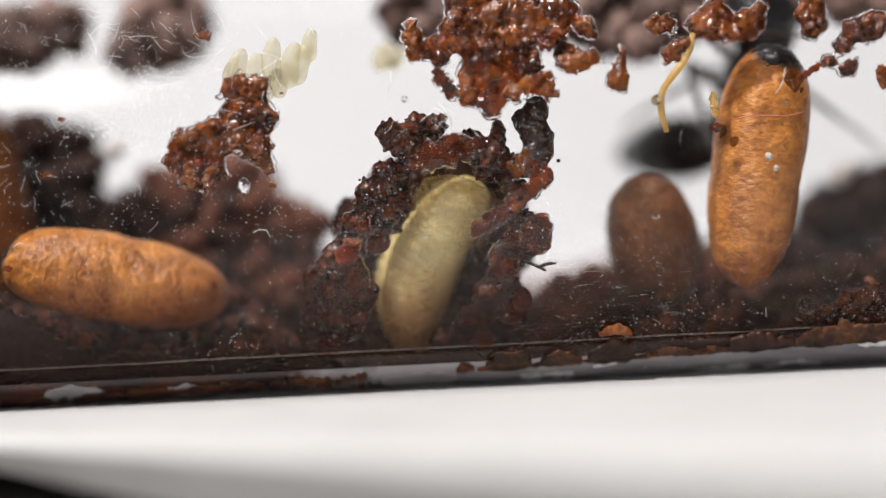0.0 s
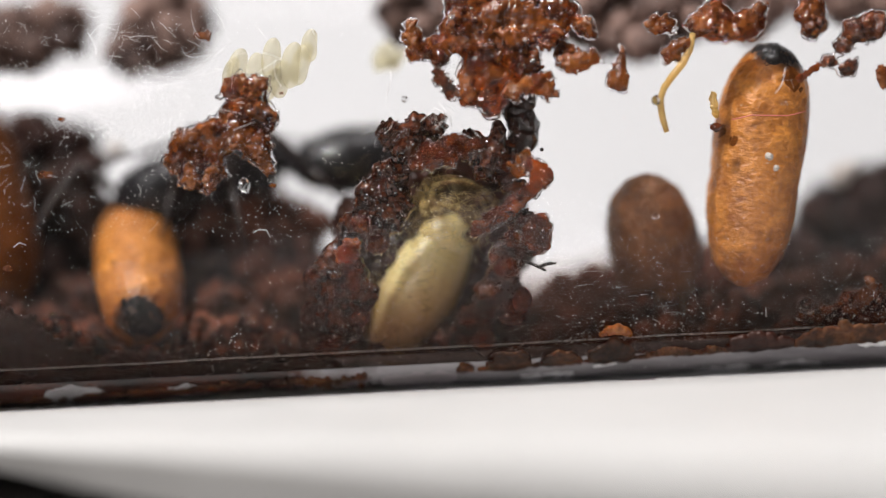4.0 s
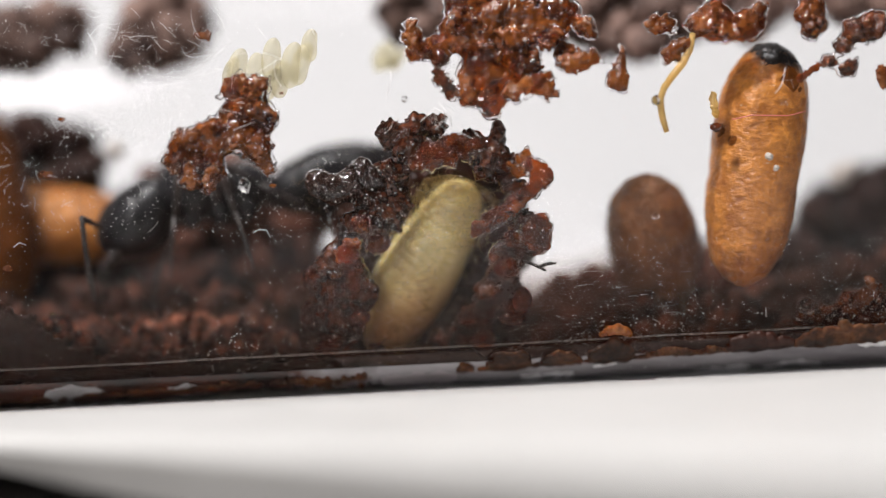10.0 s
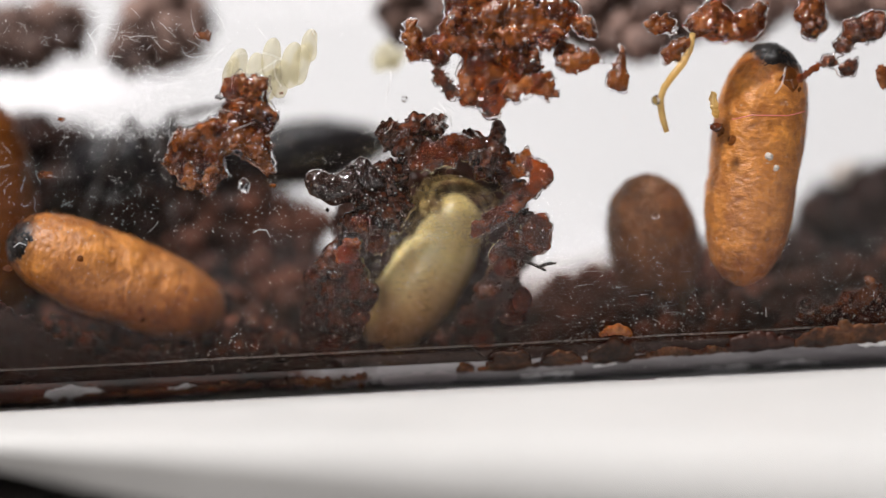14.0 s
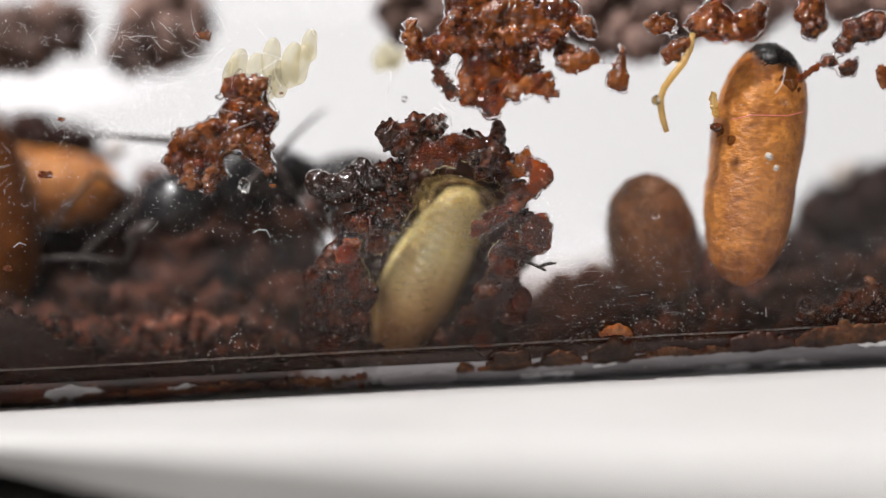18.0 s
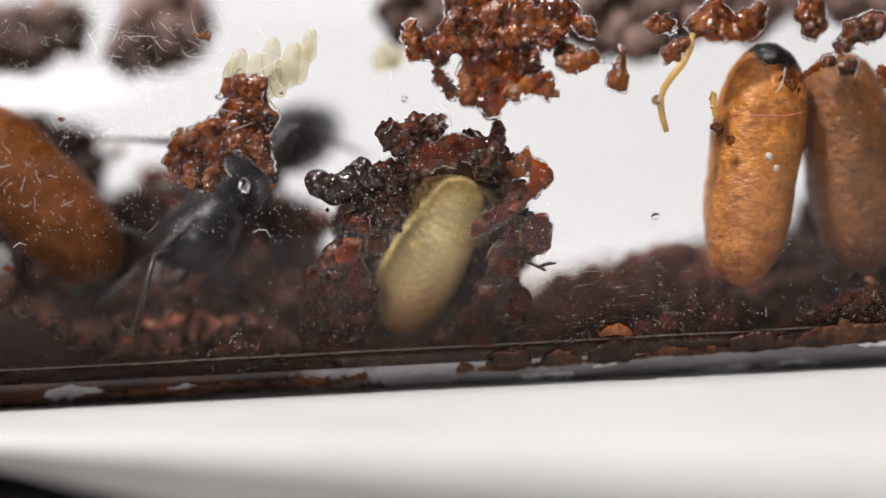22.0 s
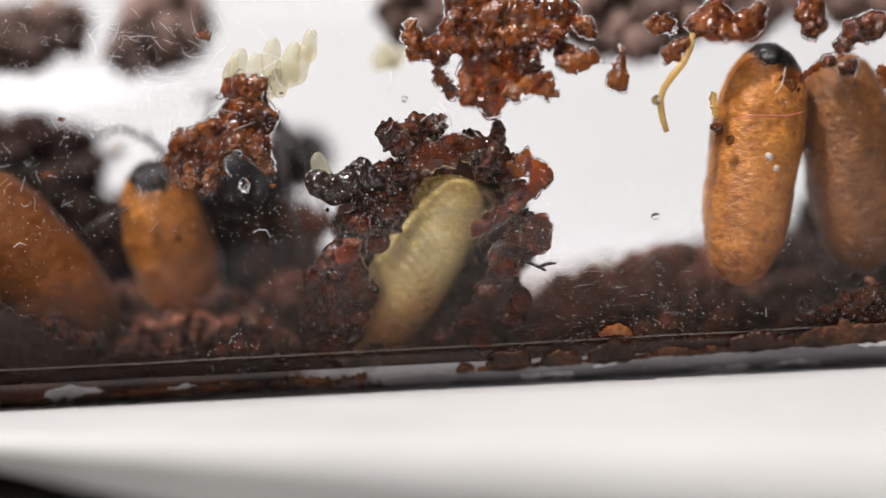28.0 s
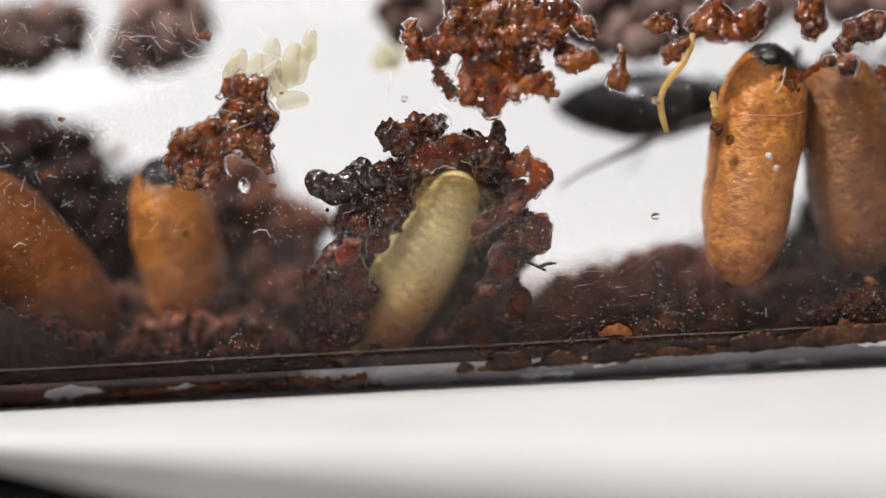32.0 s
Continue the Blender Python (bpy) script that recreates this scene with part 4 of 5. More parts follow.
# droplets
for gx, gy, rx, rz in ((790, 632, 11, 6), (1372, 597, 18, 14), (1428, 541, 18, 16), (716, 176, 6, 6), (432, 328, 10, 14), (1160, 178, 8, 8), (1160, 383, 8, 6)):
    ob = part("water_drop", lump(on_pane(gx, gy, 0.06), (rx / GRID, 0.12, rz / GRID), 3, 0.08, 1.0, None, Matrix.Identity(3)), M["water"])
    tagged(ob, "clear water droplet on the inside of the glass", "droplet", "water droplets")
for gx, gy, rx, rz, lean in ((906, 562, 22, 12, 0), (924, 530, 16, 20, 10), (638, 560, 16, 12, 0), (580, 612, 22, 9, 4), (674, 434, 17, 11, -35), (622, 492, 14, 24, -15), (549, 489, 14, 12, 20), (857, 600, 20, 15, 0), (616, 449, 18, 17, 0), (640, 395, 18, 14, 30), (892, 470, 20, 16, -20)):
    lens = thing("wet_bead", on_pane(gx, gy, 0.10), "red brown bead of soil water with a glinting rim", "droplet", "soil beads", Euler((0, radians(lean), 0)).to_matrix())
    part("body", lump((0, 0, 0), (rx / GRID, 0.14, rz / GRID), 4, 0.07, 1.0, gx * 0.1, Matrix.Identity(3)), M["bead"], lens)
    film = part("water_film", lump((0.01, -0.03, -0.02), (rx / GRID * 1.12, 0.2, rz / GRID * 1.15), 4, 0.05, 1.0, gx * 0.1, Matrix.Identity(3)), M["water"], lens, "clear skin of water round the bead")
    film.visible_shadow = False

# ---- grubs and larva ----
def grub(gx, gy, e, length, width, tilt, label="pale yellow ant grub lying in a cluster", group="grub cluster", name="grub"):
    ob = thing(name, on_pane(gx, gy, e), label, "grub", group)
    prof = [(z, r) for z, r in capsule(length * 0.56, width * 0.6, 18, 0.5, -0.12)]
    p = part("body", revolve(prof, 20, 0.06, 0.02, gx), M["egg"], ob)
    p.matrix_basis = pose(0, 0, 0, 0, tilt, 0)
    return ob


for gx, gy, ln, w, tl in ((420, 120, 1.15, 0.52, 12), (452, 122, 0.95, 0.46, 4), (480, 105, 1.25, 0.52, 6), (495, 140, 1.1, 0.5, 14), (514, 115, 1.35, 0.55, 12), (532, 112, 1.3, 0.5, 20), (547, 80, 0.95, 0.44, 8), (478, 148, 1.0, 0.5, 30), (408, 128, 0.9, 0.4, 18)):
    grub(gx, gy, 0.9 + 0.3 * RNG.random(), ln, w, tl)
for gx, gy, tl in ((672, 98, 20), (690, 95, -10), (702, 104, 40), (682, 112, 80)):
    grub(gx, gy, 5.5, 0.8, 0.42, tl, "pale grub at the back of the nest", "far grubs")
small_grub = grub(567, 298, 1.2, 0.95, 0.48, -20, "pale grey grub moved by the ants", "moved grub")

larva = thing("larva", at(680, 650, 3.6), "greenish white larva curling in its thin silk", "larva")
LARVA = [(680, 646, 34), (684, 628, 46), (692, 602, 56), (702, 574, 63), (714, 545, 67), (727, 515, 69), (741, 485, 70), (756, 455, 70), (772, 426, 68), (788, 398, 68), (802, 375, 67), (810, 360, 64), (816, 350, 60)]
RINGS = [0.74, 0.92, 1.06, 1.17, 1.25, 1.31, 1.34, 1.35, 1.34, 1.31, 1.28, 1.24, 1.19, 1.13, 1.07, 1.00, 0.93, 0.84]     # half widths from tail to head
larva_rings = [part("head" if k == len(RINGS) - 1 else "body_ring", lump((0, 0, 0), (r, r, r * 0.96 if k < 17 else 0.85), 4, 0.015, 1.1, 3.0, Matrix.Identity(3)), M["larva"], larva) for k, r in enumerate(RINGS)]


def silk_sheath():
    """The spun envelope round the larva, open to the glass side in thin patches."""
    vs, fs, sides, n = [], [], 60, 60
    tilt = Euler((0, radians(27), 0)).to_matrix()
    for i in range(n + 1):
        f = i / n * (len(LARVA) - 1)
        w = [math.exp(-((f - m) / 0.9) ** 2) for m in range(len(LARVA))]
        gx, gy, r = (sum(w[m] * LARVA[m][k] for m in range(len(LARVA))) / sum(w) for k in range(3))
        gx, gy = gx + 7 + 2.4 * (f - 6), gy - 5.5 * (f - 6)
        end = math.sqrt(min(1.0, (i + 0.3) / 9)) * math.sqrt(min(1.0, max(0.0006, (n - i) / 9)))
        rr = (r + 10) / GRID * 1.06 * end
        for k in range(sides):
            a = 2 * math.pi * k / sides
            q = 1 + 0.06 * noise.noise(Vector((math.cos(a) * 1.5, math.sin(a) * 1.5, f * 0.9)))
            vs.append(at(gx, gy, 3.5 - 0.13 * f) + tilt @ Vector((math.cos(a) * rr * q, math.sin(a) * rr * q, 0)))
    for i in range(n):
        for k in range(sides):
            p, q = i * sides + k, i * sides + (k + 1) % sides
            fs.append([p, q, q + sides, p + sides])
    return vs, fs


tagged(part("silk_sheath", silk_sheath(), M["sheath"]), "thin golden silk sheath spun round the larva", "silk")


def silk_web():
    """Loose silk threads round the larva."""
    items = []
    for _ in range(330):
        t = 1 - RNG.random() ** 1.6 * 0.99
        i = int(min(t, 0.999) * (len(LARVA) - 1))
        gx, gy, r = LARVA[i]
        pts = []
        a0 = RNG.uniform(0, 6.28)
        rr = r / GRID * RNG.uniform(1.04, 1.2)
        c = at(gx, gy, 3.9 - 0.13 * i) + Vector((RNG.uniform(-0.3, 0.3), 0, RNG.uniform(-0.4, 0.4)))
        tilt, span = RNG.uniform(-2.0, 2.0), RNG.uniform(0.2, 0.9)
        for k in range(7):
            a = a0 + span * k / 6
            p = Vector((math.cos(a) * rr, -abs(math.sin(a)) * rr, tilt * 0.5 * math.sin(a * 1.3) + 0.3 * noise.noise(Vector((k * 0.6, a0 * 9, 0)))))
            pts.append(c + Euler((0, radians(27), 0)).to_matrix() @ p)
        items.append(rod(pts, RNG.uniform(0.0015, 0.004), 4))
    return join(*items)


web = part("silk_web", silk_web(), M["silk"])
tagged(web, "thin loose silk threads woven round the larva", "silk", kind="stuff")


# ---- cocoons ----
def build_cocoon(length, width, label, material, cap=None, seed=1.0, cap_size=0.8, stains=()):
    """A cocoon along z with its plain end at the origin; cap: direction of the dark end."""
    ob = thing("cocoon", (0, 0, 0), label, "cocoon", "ant cocoons")
    prof = [(z + length / 2, r) for z, r in capsule(length / 2, width / 2, 150, 0.5, 0.04)]
    vs, fs = revolve(prof, 140, 0.06, 0.05, seed)
    vs = [v + v.normalized() * (0.05 * noise.noise(v * 2.2 + Vector((seed, 0, 0))) + 0.035 * noise.noise(Vector((v.x * 3, v.y * 3, v.z * 6)) + Vector((0, seed, 0))) + 0.022 * noise.noise(v * 6.5 + Vector((seed, seed, 0))) + 0.009 * noise.noise(v * 16)) for v in vs]
    part("shell", (vs, fs), material, ob)
    if cap:
        cd, mid = Vector(cap).normalized(), Vector((0, 0, length - width / 2))
        lift = [(v - mid).normalized().dot(cd) - cap_size - 0.22 * noise.noise(v * 2.5) - 0.12 * noise.noise(v * 7) - 0.1 * noise.noise(v * 18) for v in vs]
        keep = {i for i, q in enumerate(lift) if q > -0.12}
        cf = [f for f in fs if all(i in keep for i in f)]
        used = sorted({i for f in cf for i in f})
        to = {k: j for j, k in enumerate(used)}
        cv = [vs[k] + (vs[k] - mid).normalized() * max(-0.04, min(0.014, lift[k] * 0.25)) for k in used]
        part("dark_end", (cv, [[to[i] for i in f] for f in cf]), M["tip"], ob, "blackish end of the cocoon")
    for centre, size in stains:
        rise = [size * (1 + 0.6 * noise.noise(v * 3) + 0.3 * noise.noise(v * 9)) - (v - Vector(centre)).length for v in vs]
        spot = {i for i, q in enumerate(rise) if q > -0.25}
        cf = [f for f in fs if all(i in spot for i in f)]
        used = sorted({i for f in cf for i in f})
        to = {k: j for j, k in enumerate(used)}
        mid = Vector((0, 0, centre[2]))
        part("stain", ([vs[k] + (vs[k] - mid).normalized() * max(-0.04, min(0.010, rise[k] * 0.2)) for k in used], [[to[i] for i in f] for f in cf]), M["red_cocoon"], ob, "brown stain on the silk")
    # loose silk fuzz
    fuzz = []
    for _ in range(70):
        v = vs[RNG.randrange(140 * 16, 140 * 134)]
        n = Vector((v.x, v.y, 0)).normalized()
        t = Vector((RNG.uniform(-1, 1), RNG.uniform(-1, 1), RNG.uniform(-1, 1)))
        t = (t - n * t.dot(n)).normalized()
        ln = RNG.uniform(0.25, 0.7)
        fuzz.append(rod([v - n * 0.02, v + t * ln * 0.5 + n * 0.05, v + t * ln - n * 0.03], 0.006, 3))
    part("silk_fuzz", join(*fuzz), material, ob, kind="stuff")
    return ob


cocoon_a = build_cocoon(8.05, 3.0, "ochre silk cocoon with a black tip leaning on the glass", M["cocoon_one"], (0.18, -0.35, 1.0), 3.0, 0.86, (((0.75, -1.25, 6.85), 0.42), ((-1.3, -0.6, 5.0), 0.22), ((-1.05, -1.1, 4.6), 0.2)))
cocoon_b = build_cocoon(7.5, 3.1, "dull brown silk cocoon without a dark tip", M["dull_cocoon"], None, 11.0)
cocoon_d = build_cocoon(7.6, 2.95, "orange silk cocoon with a black end, carried about", M["cocoon_two"], (0, -0.3, 1), 23.0, 0.88, (((0.3, -1.4, 5.2), 0.13), ((-0.9, -1.1, 2.6), 0.1)))
cocoon_e = build_cocoon(7.6, 3.3, "reddish brown silk cocoon lying in the soil", M["red_cocoon"], None, 31.0)

# ---- ants ----
NECK, WAIST = Vector((1.75, 0, 0.1)), Vector((-1.95, 0, -0.35))
FEMUR, TIBIA, TARSUS, SCAPE = 2.7, 2.5, 2.1, 2.2
HIPS = [(0.95, -0.62), (-0.1, -0.58), (-1.05, -0.6)]                      # along the thorax, below its middle
FEET = [(3.4, 2.5, -2.2), (-0.3, 3.4, -2.4), (-3.6, 2.9, -2.3)]


def build_ant():
    ob = thing("ant", (0, 0, 0), "glossy black worker ant walking in the nest", "ant", "worker ants")
    A, L = M["ant"], M["ant_leg"]
    ell = lambda c, s, seed, r=0.06: lump(c, s, 4, r, 1.4, seed, Matrix.Identity(3))
    part("thorax", join(ell((0.85, 0, 0.14), (1.10, 1.10, 1.20), 1), ell((-0.1, 0, 0.18), (0.90, 0.92, 1.02), 2), ell((-1.0, 0, -0.02), (0.95, 0.82, 0.96), 3), ell((1.5, 0, 0.0), (0.5, 0.5, 0.5), 8),
                         *[ell((x, 0.42 * s, -0.72), (0.34, 0.36, 0.55), 9 + s) for x in (0.95, -0.1, -1.05) for s in (-1, 1)]), A, ob)
    part("petiole", join(ell((-1.95, 0, -0.08), (0.28, 0.38, 0.58), 4), ell((-1.8, 0, -0.38), (0.5, 0.24, 0.22), 5)), A, ob)
    prof = []
    for k in range(61):
        t = k / 60
        r = 1.36 * math.sin(math.pi * min(1, t * 1.01) ** 0.80) ** 0.60 if 0 < t < 0.985 else 0.06
        r *= 0.975 + 0.045 * ((t * 4.3 + 0.35) % 1)
        prof.append((t * 6.2, max(0.05, r)))
    gv, gf = revolve(prof, 40, 0.0, 0.015, 2.0)
    gaster = part("gaster", ([Vector((-v.z, v.y, v.x * 0.92)) for v in gv], gf), A, ob, "large glossy gaster with faint bands")
    head = part("head", join(ell((1.25, 0, -0.05), (1.55, 1.4, 1.18), 6, 0.05), ell((0.45, 0, 0.02), (0.78, 1.2, 0.98), 7)), A, ob)
    for s in (-1, 1):
        part("eye", lump((1.15, 1.12 * s, 0.38), (0.28, 0.17, 0.26), 3, 0.02), A, head)
        part("mandible", rod([(2.3, 0.62 * s, -0.3), (2.9, 0.66 * s, -0.4), (3.3, 0.25 * s, -0.45), (3.35, 0.05 * s, -0.45)], [0.28, 0.22, 0.12, 0.04], 10), L, head)
        part("antenna", rod([(0, 0, 0), (0.3, 0, 0.02), (1.3, 0, 0.05), (SCAPE, 0, 0)], [0.07, 0.075, 0.085, 0.11], 8), L, head).location = Vector((2.2, 0.4 * s, 0.35)) * MM
        part("antenna_tip", rod([(0, 0, 0), (0.9, 0, 0.03), (2.0, 0, 0.02), (2.9, 0, -0.08)], [0.08, 0.09, 0.10, 0.05], 8), L, head)
    hair, bent = [], random.Random(5)
    for _ in range(90):
        t, a = bent.uniform(0.1, 0.97), bent.uniform(0, 6.28)
        r = 1.32 * math.sin(math.pi * t ** 0.80) ** 0.60
        p = Vector((-t * 6.2, math.cos(a) * r, math.sin(a) * r * 0.92))
        hair.append(rod([p, p + Vector((-0.2, math.cos(a) * 0.3, math.sin(a) * 0.3))], [0.010, 0.004], 3))
    part("bristle", join(*hair), M["silk"], gaster, kind="stuff")
    for hx, hz in HIPS:
        for s in (-1, 1):
            leg = part("leg", rod([(-0.15, 0, 0), (0.35, 0, 0), (1.1, 0, 0.04), (2.2, 0, 0.03), (FEMUR, 0, 0)], [0.22, 0.17, 0.23, 0.17, 0.11], 10), L, ob)
            leg.matrix_basis = pose(hx * MM, 0.4 * s * MM, hz * MM)
            part("tibia", rod([(0, 0, 0), (0.3, 0, 0.02), (1.4, 0, 0.03), (TIBIA, 0, 0)], [0.11, 0.12, 0.14, 0.10], 8), L, leg).location = (FEMUR * MM, 0, 0)
            part("tarsus", rod([(TIBIA, 0, 0), (TIBIA + 0.7, 0, 0.03), (TIBIA + 1.5, 0, -0.05), (TIBIA + TARSUS, 0, -0.2)], [0.085, 0.075, 0.06, 0.035], 6), L, leg).location = (FEMUR * MM, 0, 0)
    return ob


ant_one = build_ant()
ant_two = copy_thing(ant_one, Matrix())

# ---- scratches, dust and fibres on the front wall ----
def scratches(n, x0, x1, y0, y1, ln, rad, bend, level):
    items = []
    for _ in range(n):
        gx, gy = RNG.uniform(x0, x1), RNG.uniform(y0, y1)
        a, l = (RNG.uniform(-0.1, 0.1) - LEAN if level else RNG.uniform(0, 6.28)), RNG.uniform(*ln)
        c = RNG.uniform(-bend, bend)
        pts = [on_pane(gx + l * (k / 5 - 0.5) * math.cos(a + c * (k / 5 - 0.5)), gy + l * (k / 5 - 0.5) * math.sin(a + c * (k / 5 - 0.5)), -0.02) for k in range(6)]
        items.append(rod(pts, RNG.uniform(*rad), 4))
    return items


fine = scratches(44, 160, 560, 10, 230, (14, 60), (0.003, 0.008), 0.5, False)
fine += scratches(46, 190, 400, 40, 150, (6, 34), (0.002, 0.007), 0.7, False)
fine += scratches(60, 140, 340, 150, 250, (3, 14), (0.003, 0.007), 1.6, False)
fine += scratches(16, 0, 190, 10, 120, (8, 30), (0.003, 0.007), 1.0, False)
fine += scratches(16, 640, 830, 100, 240, (15, 50), (0.002, 0.004), 0.9, False)
fine += scratches(14, 990, 1260, 450, 560, (10, 40), (0.0012, 0.0024), 0.1, True)
fine += scratches(9, 1040, 1170, 440, 500, (4, 12), (0.0015, 0.003), 0.8, False)
fine += scratches(30, 700, 1568, 560, 640, (4, 14), (0.002, 0.004), 0.6, False)
fine += scratches(24, 380, 760, 520, 680, (3, 9), (0.003, 0.006), 0.3, False)
fine += scratches(24, 0, 300, 200, 420, (8, 30), (0.003, 0.006), 0.9, False)
fine += scratches(12, 900, 1568, 0, 300, (6, 22), (0.002, 0.005), 1.0, False)
fine.append(rod([on_pane(-200 + 1960 * k / 30, 667 - 104 * k / 30 + 2 * noise.noise(Vector((k * 0.5, 0, 0))), -0.02) for k in range(31)], 0.007, 4))
tagged(part("scratch", join(*fine), M["scratch"], kind="stuff"), "fine white scratches on the clear wall", "scratches")
dust = []
for x0, x1, y0, y1, n in ((0, 560, 190, 640, 1100), (110, 340, 150, 245, 1500), (0, 420, 20, 150, 450), (0, 560, 190, 420, 500), (560, 1250, 380, 660, 900), (650, 1200, 0, 200, 170), (1000, 1568, 0, 620, 220), (950, 1568, 420, 610, 1500), (900, 1140, 570, 640, 200), (380, 700, 330, 640, 350), (560, 1000, 200, 420, 420)):
    for _ in range(n):
        s = RNG.choice((0.005, 0.006, 0.006, 0.007, 0.007, 0.008, 0.009, 0.010, 0.012, 0.014, 0.019))
        dust.append(lump(on_pane(RNG.uniform(x0, x1), RNG.uniform(y0, y1), -0.02), s, 1, 0.3))
tagged(part("dust", join(*dust), M["scratch"], kind="stuff"), "white dust specks on the clear wall", "dust")
# small pale flecks in place of highlights on the wet soil
grit = []
for _ in range(130):
    gx = 455 + 75 * RNG.gauss(0, 1)
    gy = 700 - 110 * RNG.random() ** 1.3 - 0.05 * (gx - 440)
    a = RNG.uniform(0.006, 0.03)
    grit.append(lump(on_pane(gx, gy, 0.05), (a, 0.01, a * RNG.uniform(0.6, 2.0)), 2, 0.5))
for _ in range(70):
    a = RNG.uniform(0.005, 0.014)
    grit.append(lump(on_pane(RNG.choice((RNG.uniform(560, 700), RNG.uniform(860, 960))), RNG.uniform(380, 600), 0.03), (a, 0.01, a * RNG.uniform(0.5, 1.6)), 2, 0.5))
tagged(part("grit", join(*grit), M["pale_crumb_glint"], kind="stuff"), "pale flecks painted for wet glints on the inside of the glass", "grit")
hooks = [[(448, 412), (460, 406), (472, 408), (478, 420)], [(428, 340), (436, 325), (442, 332), (438, 342), (430, 338)], [(24, 438), (34, 430), (46, 434)], [(745, 215), (770, 190), (800, 210)],
         [(685, 170), (692, 140), (690, 125)], [(775, 180), (795, 205), (800, 225)], [(1355, 545), (1356, 562)], [(1372, 165), (1384, 150), (1390, 120)]]
ob = part("lint", join(*[rod([on_pane(x, y, -0.02) for x, y in h], 0.011, 5) for h in hooks]), M["scratch"], kind="stuff")
tagged(ob, "short white lint hairs on the clear wall", "lint")
ob = part("pink_fibre", rod([at(1296, 212, 0.86), at(1330, 204, 0.78), at(1395, 205, 0.8), at(1426, 197, 1.0)], 0.016, 6), M["pink"])
tagged(ob, "thin pink fibre lying across a cocoon", "fibre")
# ---- what moves ----
def lean_between(a, b, roll, length):
    """Pose of a cocoon whose middle lies between a and b and whose z points to b (mm), turned about its own axis."""
    z = (b - a).normalized()
    y = Vector((0, 1, 0))
    x = y.cross(z).normalized()
    y = z.cross(x)
    m = Matrix((x, y, z)).transposed().to_4x4()
    return Matrix.Translation(((a + b) / 2 - z * length / 2) * MM) @ m @ pose(0, 0, 0, 0, 0, roll)


def smooth_rows(rows):
    """Puts rows between two that turn by more than 70 degrees."""
    out = [rows[0]]
    for t, m in rows[1:]:
        t0, m0 = out[-1]
        q0, q1 = m0.to_quaternion(), m.to_quaternion()
        if q0.dot(q1) < 0:
            q1 = -q1
        turn = math.degrees(2 * math.acos(min(1, abs(q0.dot(q1)))))
        n = int(turn // 70) + 1
        for k in range(1, n):
            f = k / n
            out.append((t0 + (t - t0) * f, Matrix.LocRotScale(m0.translation.lerp(m.translation, f), q0.slerp(q1, f), None)))
        out.append((t, m))
    return out


def cocoon_rows(rows, length=7.6):
    return smooth_rows([(t, lean_between(at(*a), at(*b), r, length)) for t, a, b, r in rows])


def axes(x, up):
    """A turn whose x points along x and whose z lies towards up."""
    x = x.normalized()
    y = up.cross(x)
    y = y.normalized() if y.length > 1e-6 else Vector((0, 1, 0))
    return Matrix((x, y, x.cross(y))).transposed()


def body_pose(row):
    """The pose of the thorax (mm), and the turns of head and gaster against it."""
    if not isinstance(row[1], tuple):
        t, gx, gy, d, yaw, nose, roll = row
        turn = (pose(0, 0, 0, 0, 0, yaw) @ pose(0, 0, 0, roll, -nose, 0)).to_3x3()
        return Matrix.Translation(at(gx, gy, d)) @ turn.to_4x4(), axes(Vector((1, 0, -0.3)), Vector((0, 0, 1))), axes(Vector((1, 0, 0.12)), Vector((0, 0, 1)))
    t, tip, neck, waist, end = row[:5]
    gx, gy, deep = end
    tip, neck, waist, end = (at(*p) for p in (tip, neck, waist, end))
    while (end - waist).length < 5.9 and deep < 14.0:
        deep += 0.2
        end = at(gx, gy, deep)
    turn = axes(neck - waist, Vector((0, 0, 1))) @ axes(NECK - WAIST, Vector((0, 0, 1))).inverted()
    m = Matrix.Translation((neck + waist) / 2 - turn @ ((NECK + WAIST) / 2)) @ turn.to_4x4()
    back = m.inverted()
    up = Vector((0, 0, 1))
    return m, axes(back @ tip - NECK, up), axes(WAIST - back @ end, up)


def step_leg(hip, foot, side):
    """Turns of the femur and of tibia with tarsus that bring the foot to its place; the knee lies up and outwards."""
    way = foot - hip
    reach = TIBIA + 0.8 * TARSUS
    d = max(reach - FEMUR + 0.15, min(FEMUR + reach - 0.05, way.length))
    u = way.normalized()
    a = (FEMUR ** 2 - reach ** 2 + d * d) / (2 * d)
    pole = Vector((0.15, 0.75 * side, 1.0))
    v = (pole - u * pole.dot(u)).normalized()
    knee = hip + u * a + v * math.sqrt(max(0.0, FEMUR ** 2 - a * a))
    femur = Matrix.Translation(hip) @ axes(knee - hip, pole).to_4x4()
    tibia = Matrix.Translation(knee) @ axes(hip + u * d - knee, pole).to_4x4()
    return femur, femur.inverted() @ tibia


def in_metres(m):
    return Matrix.Translation(m.translation * MM) @ m.to_3x3().to_4x4()


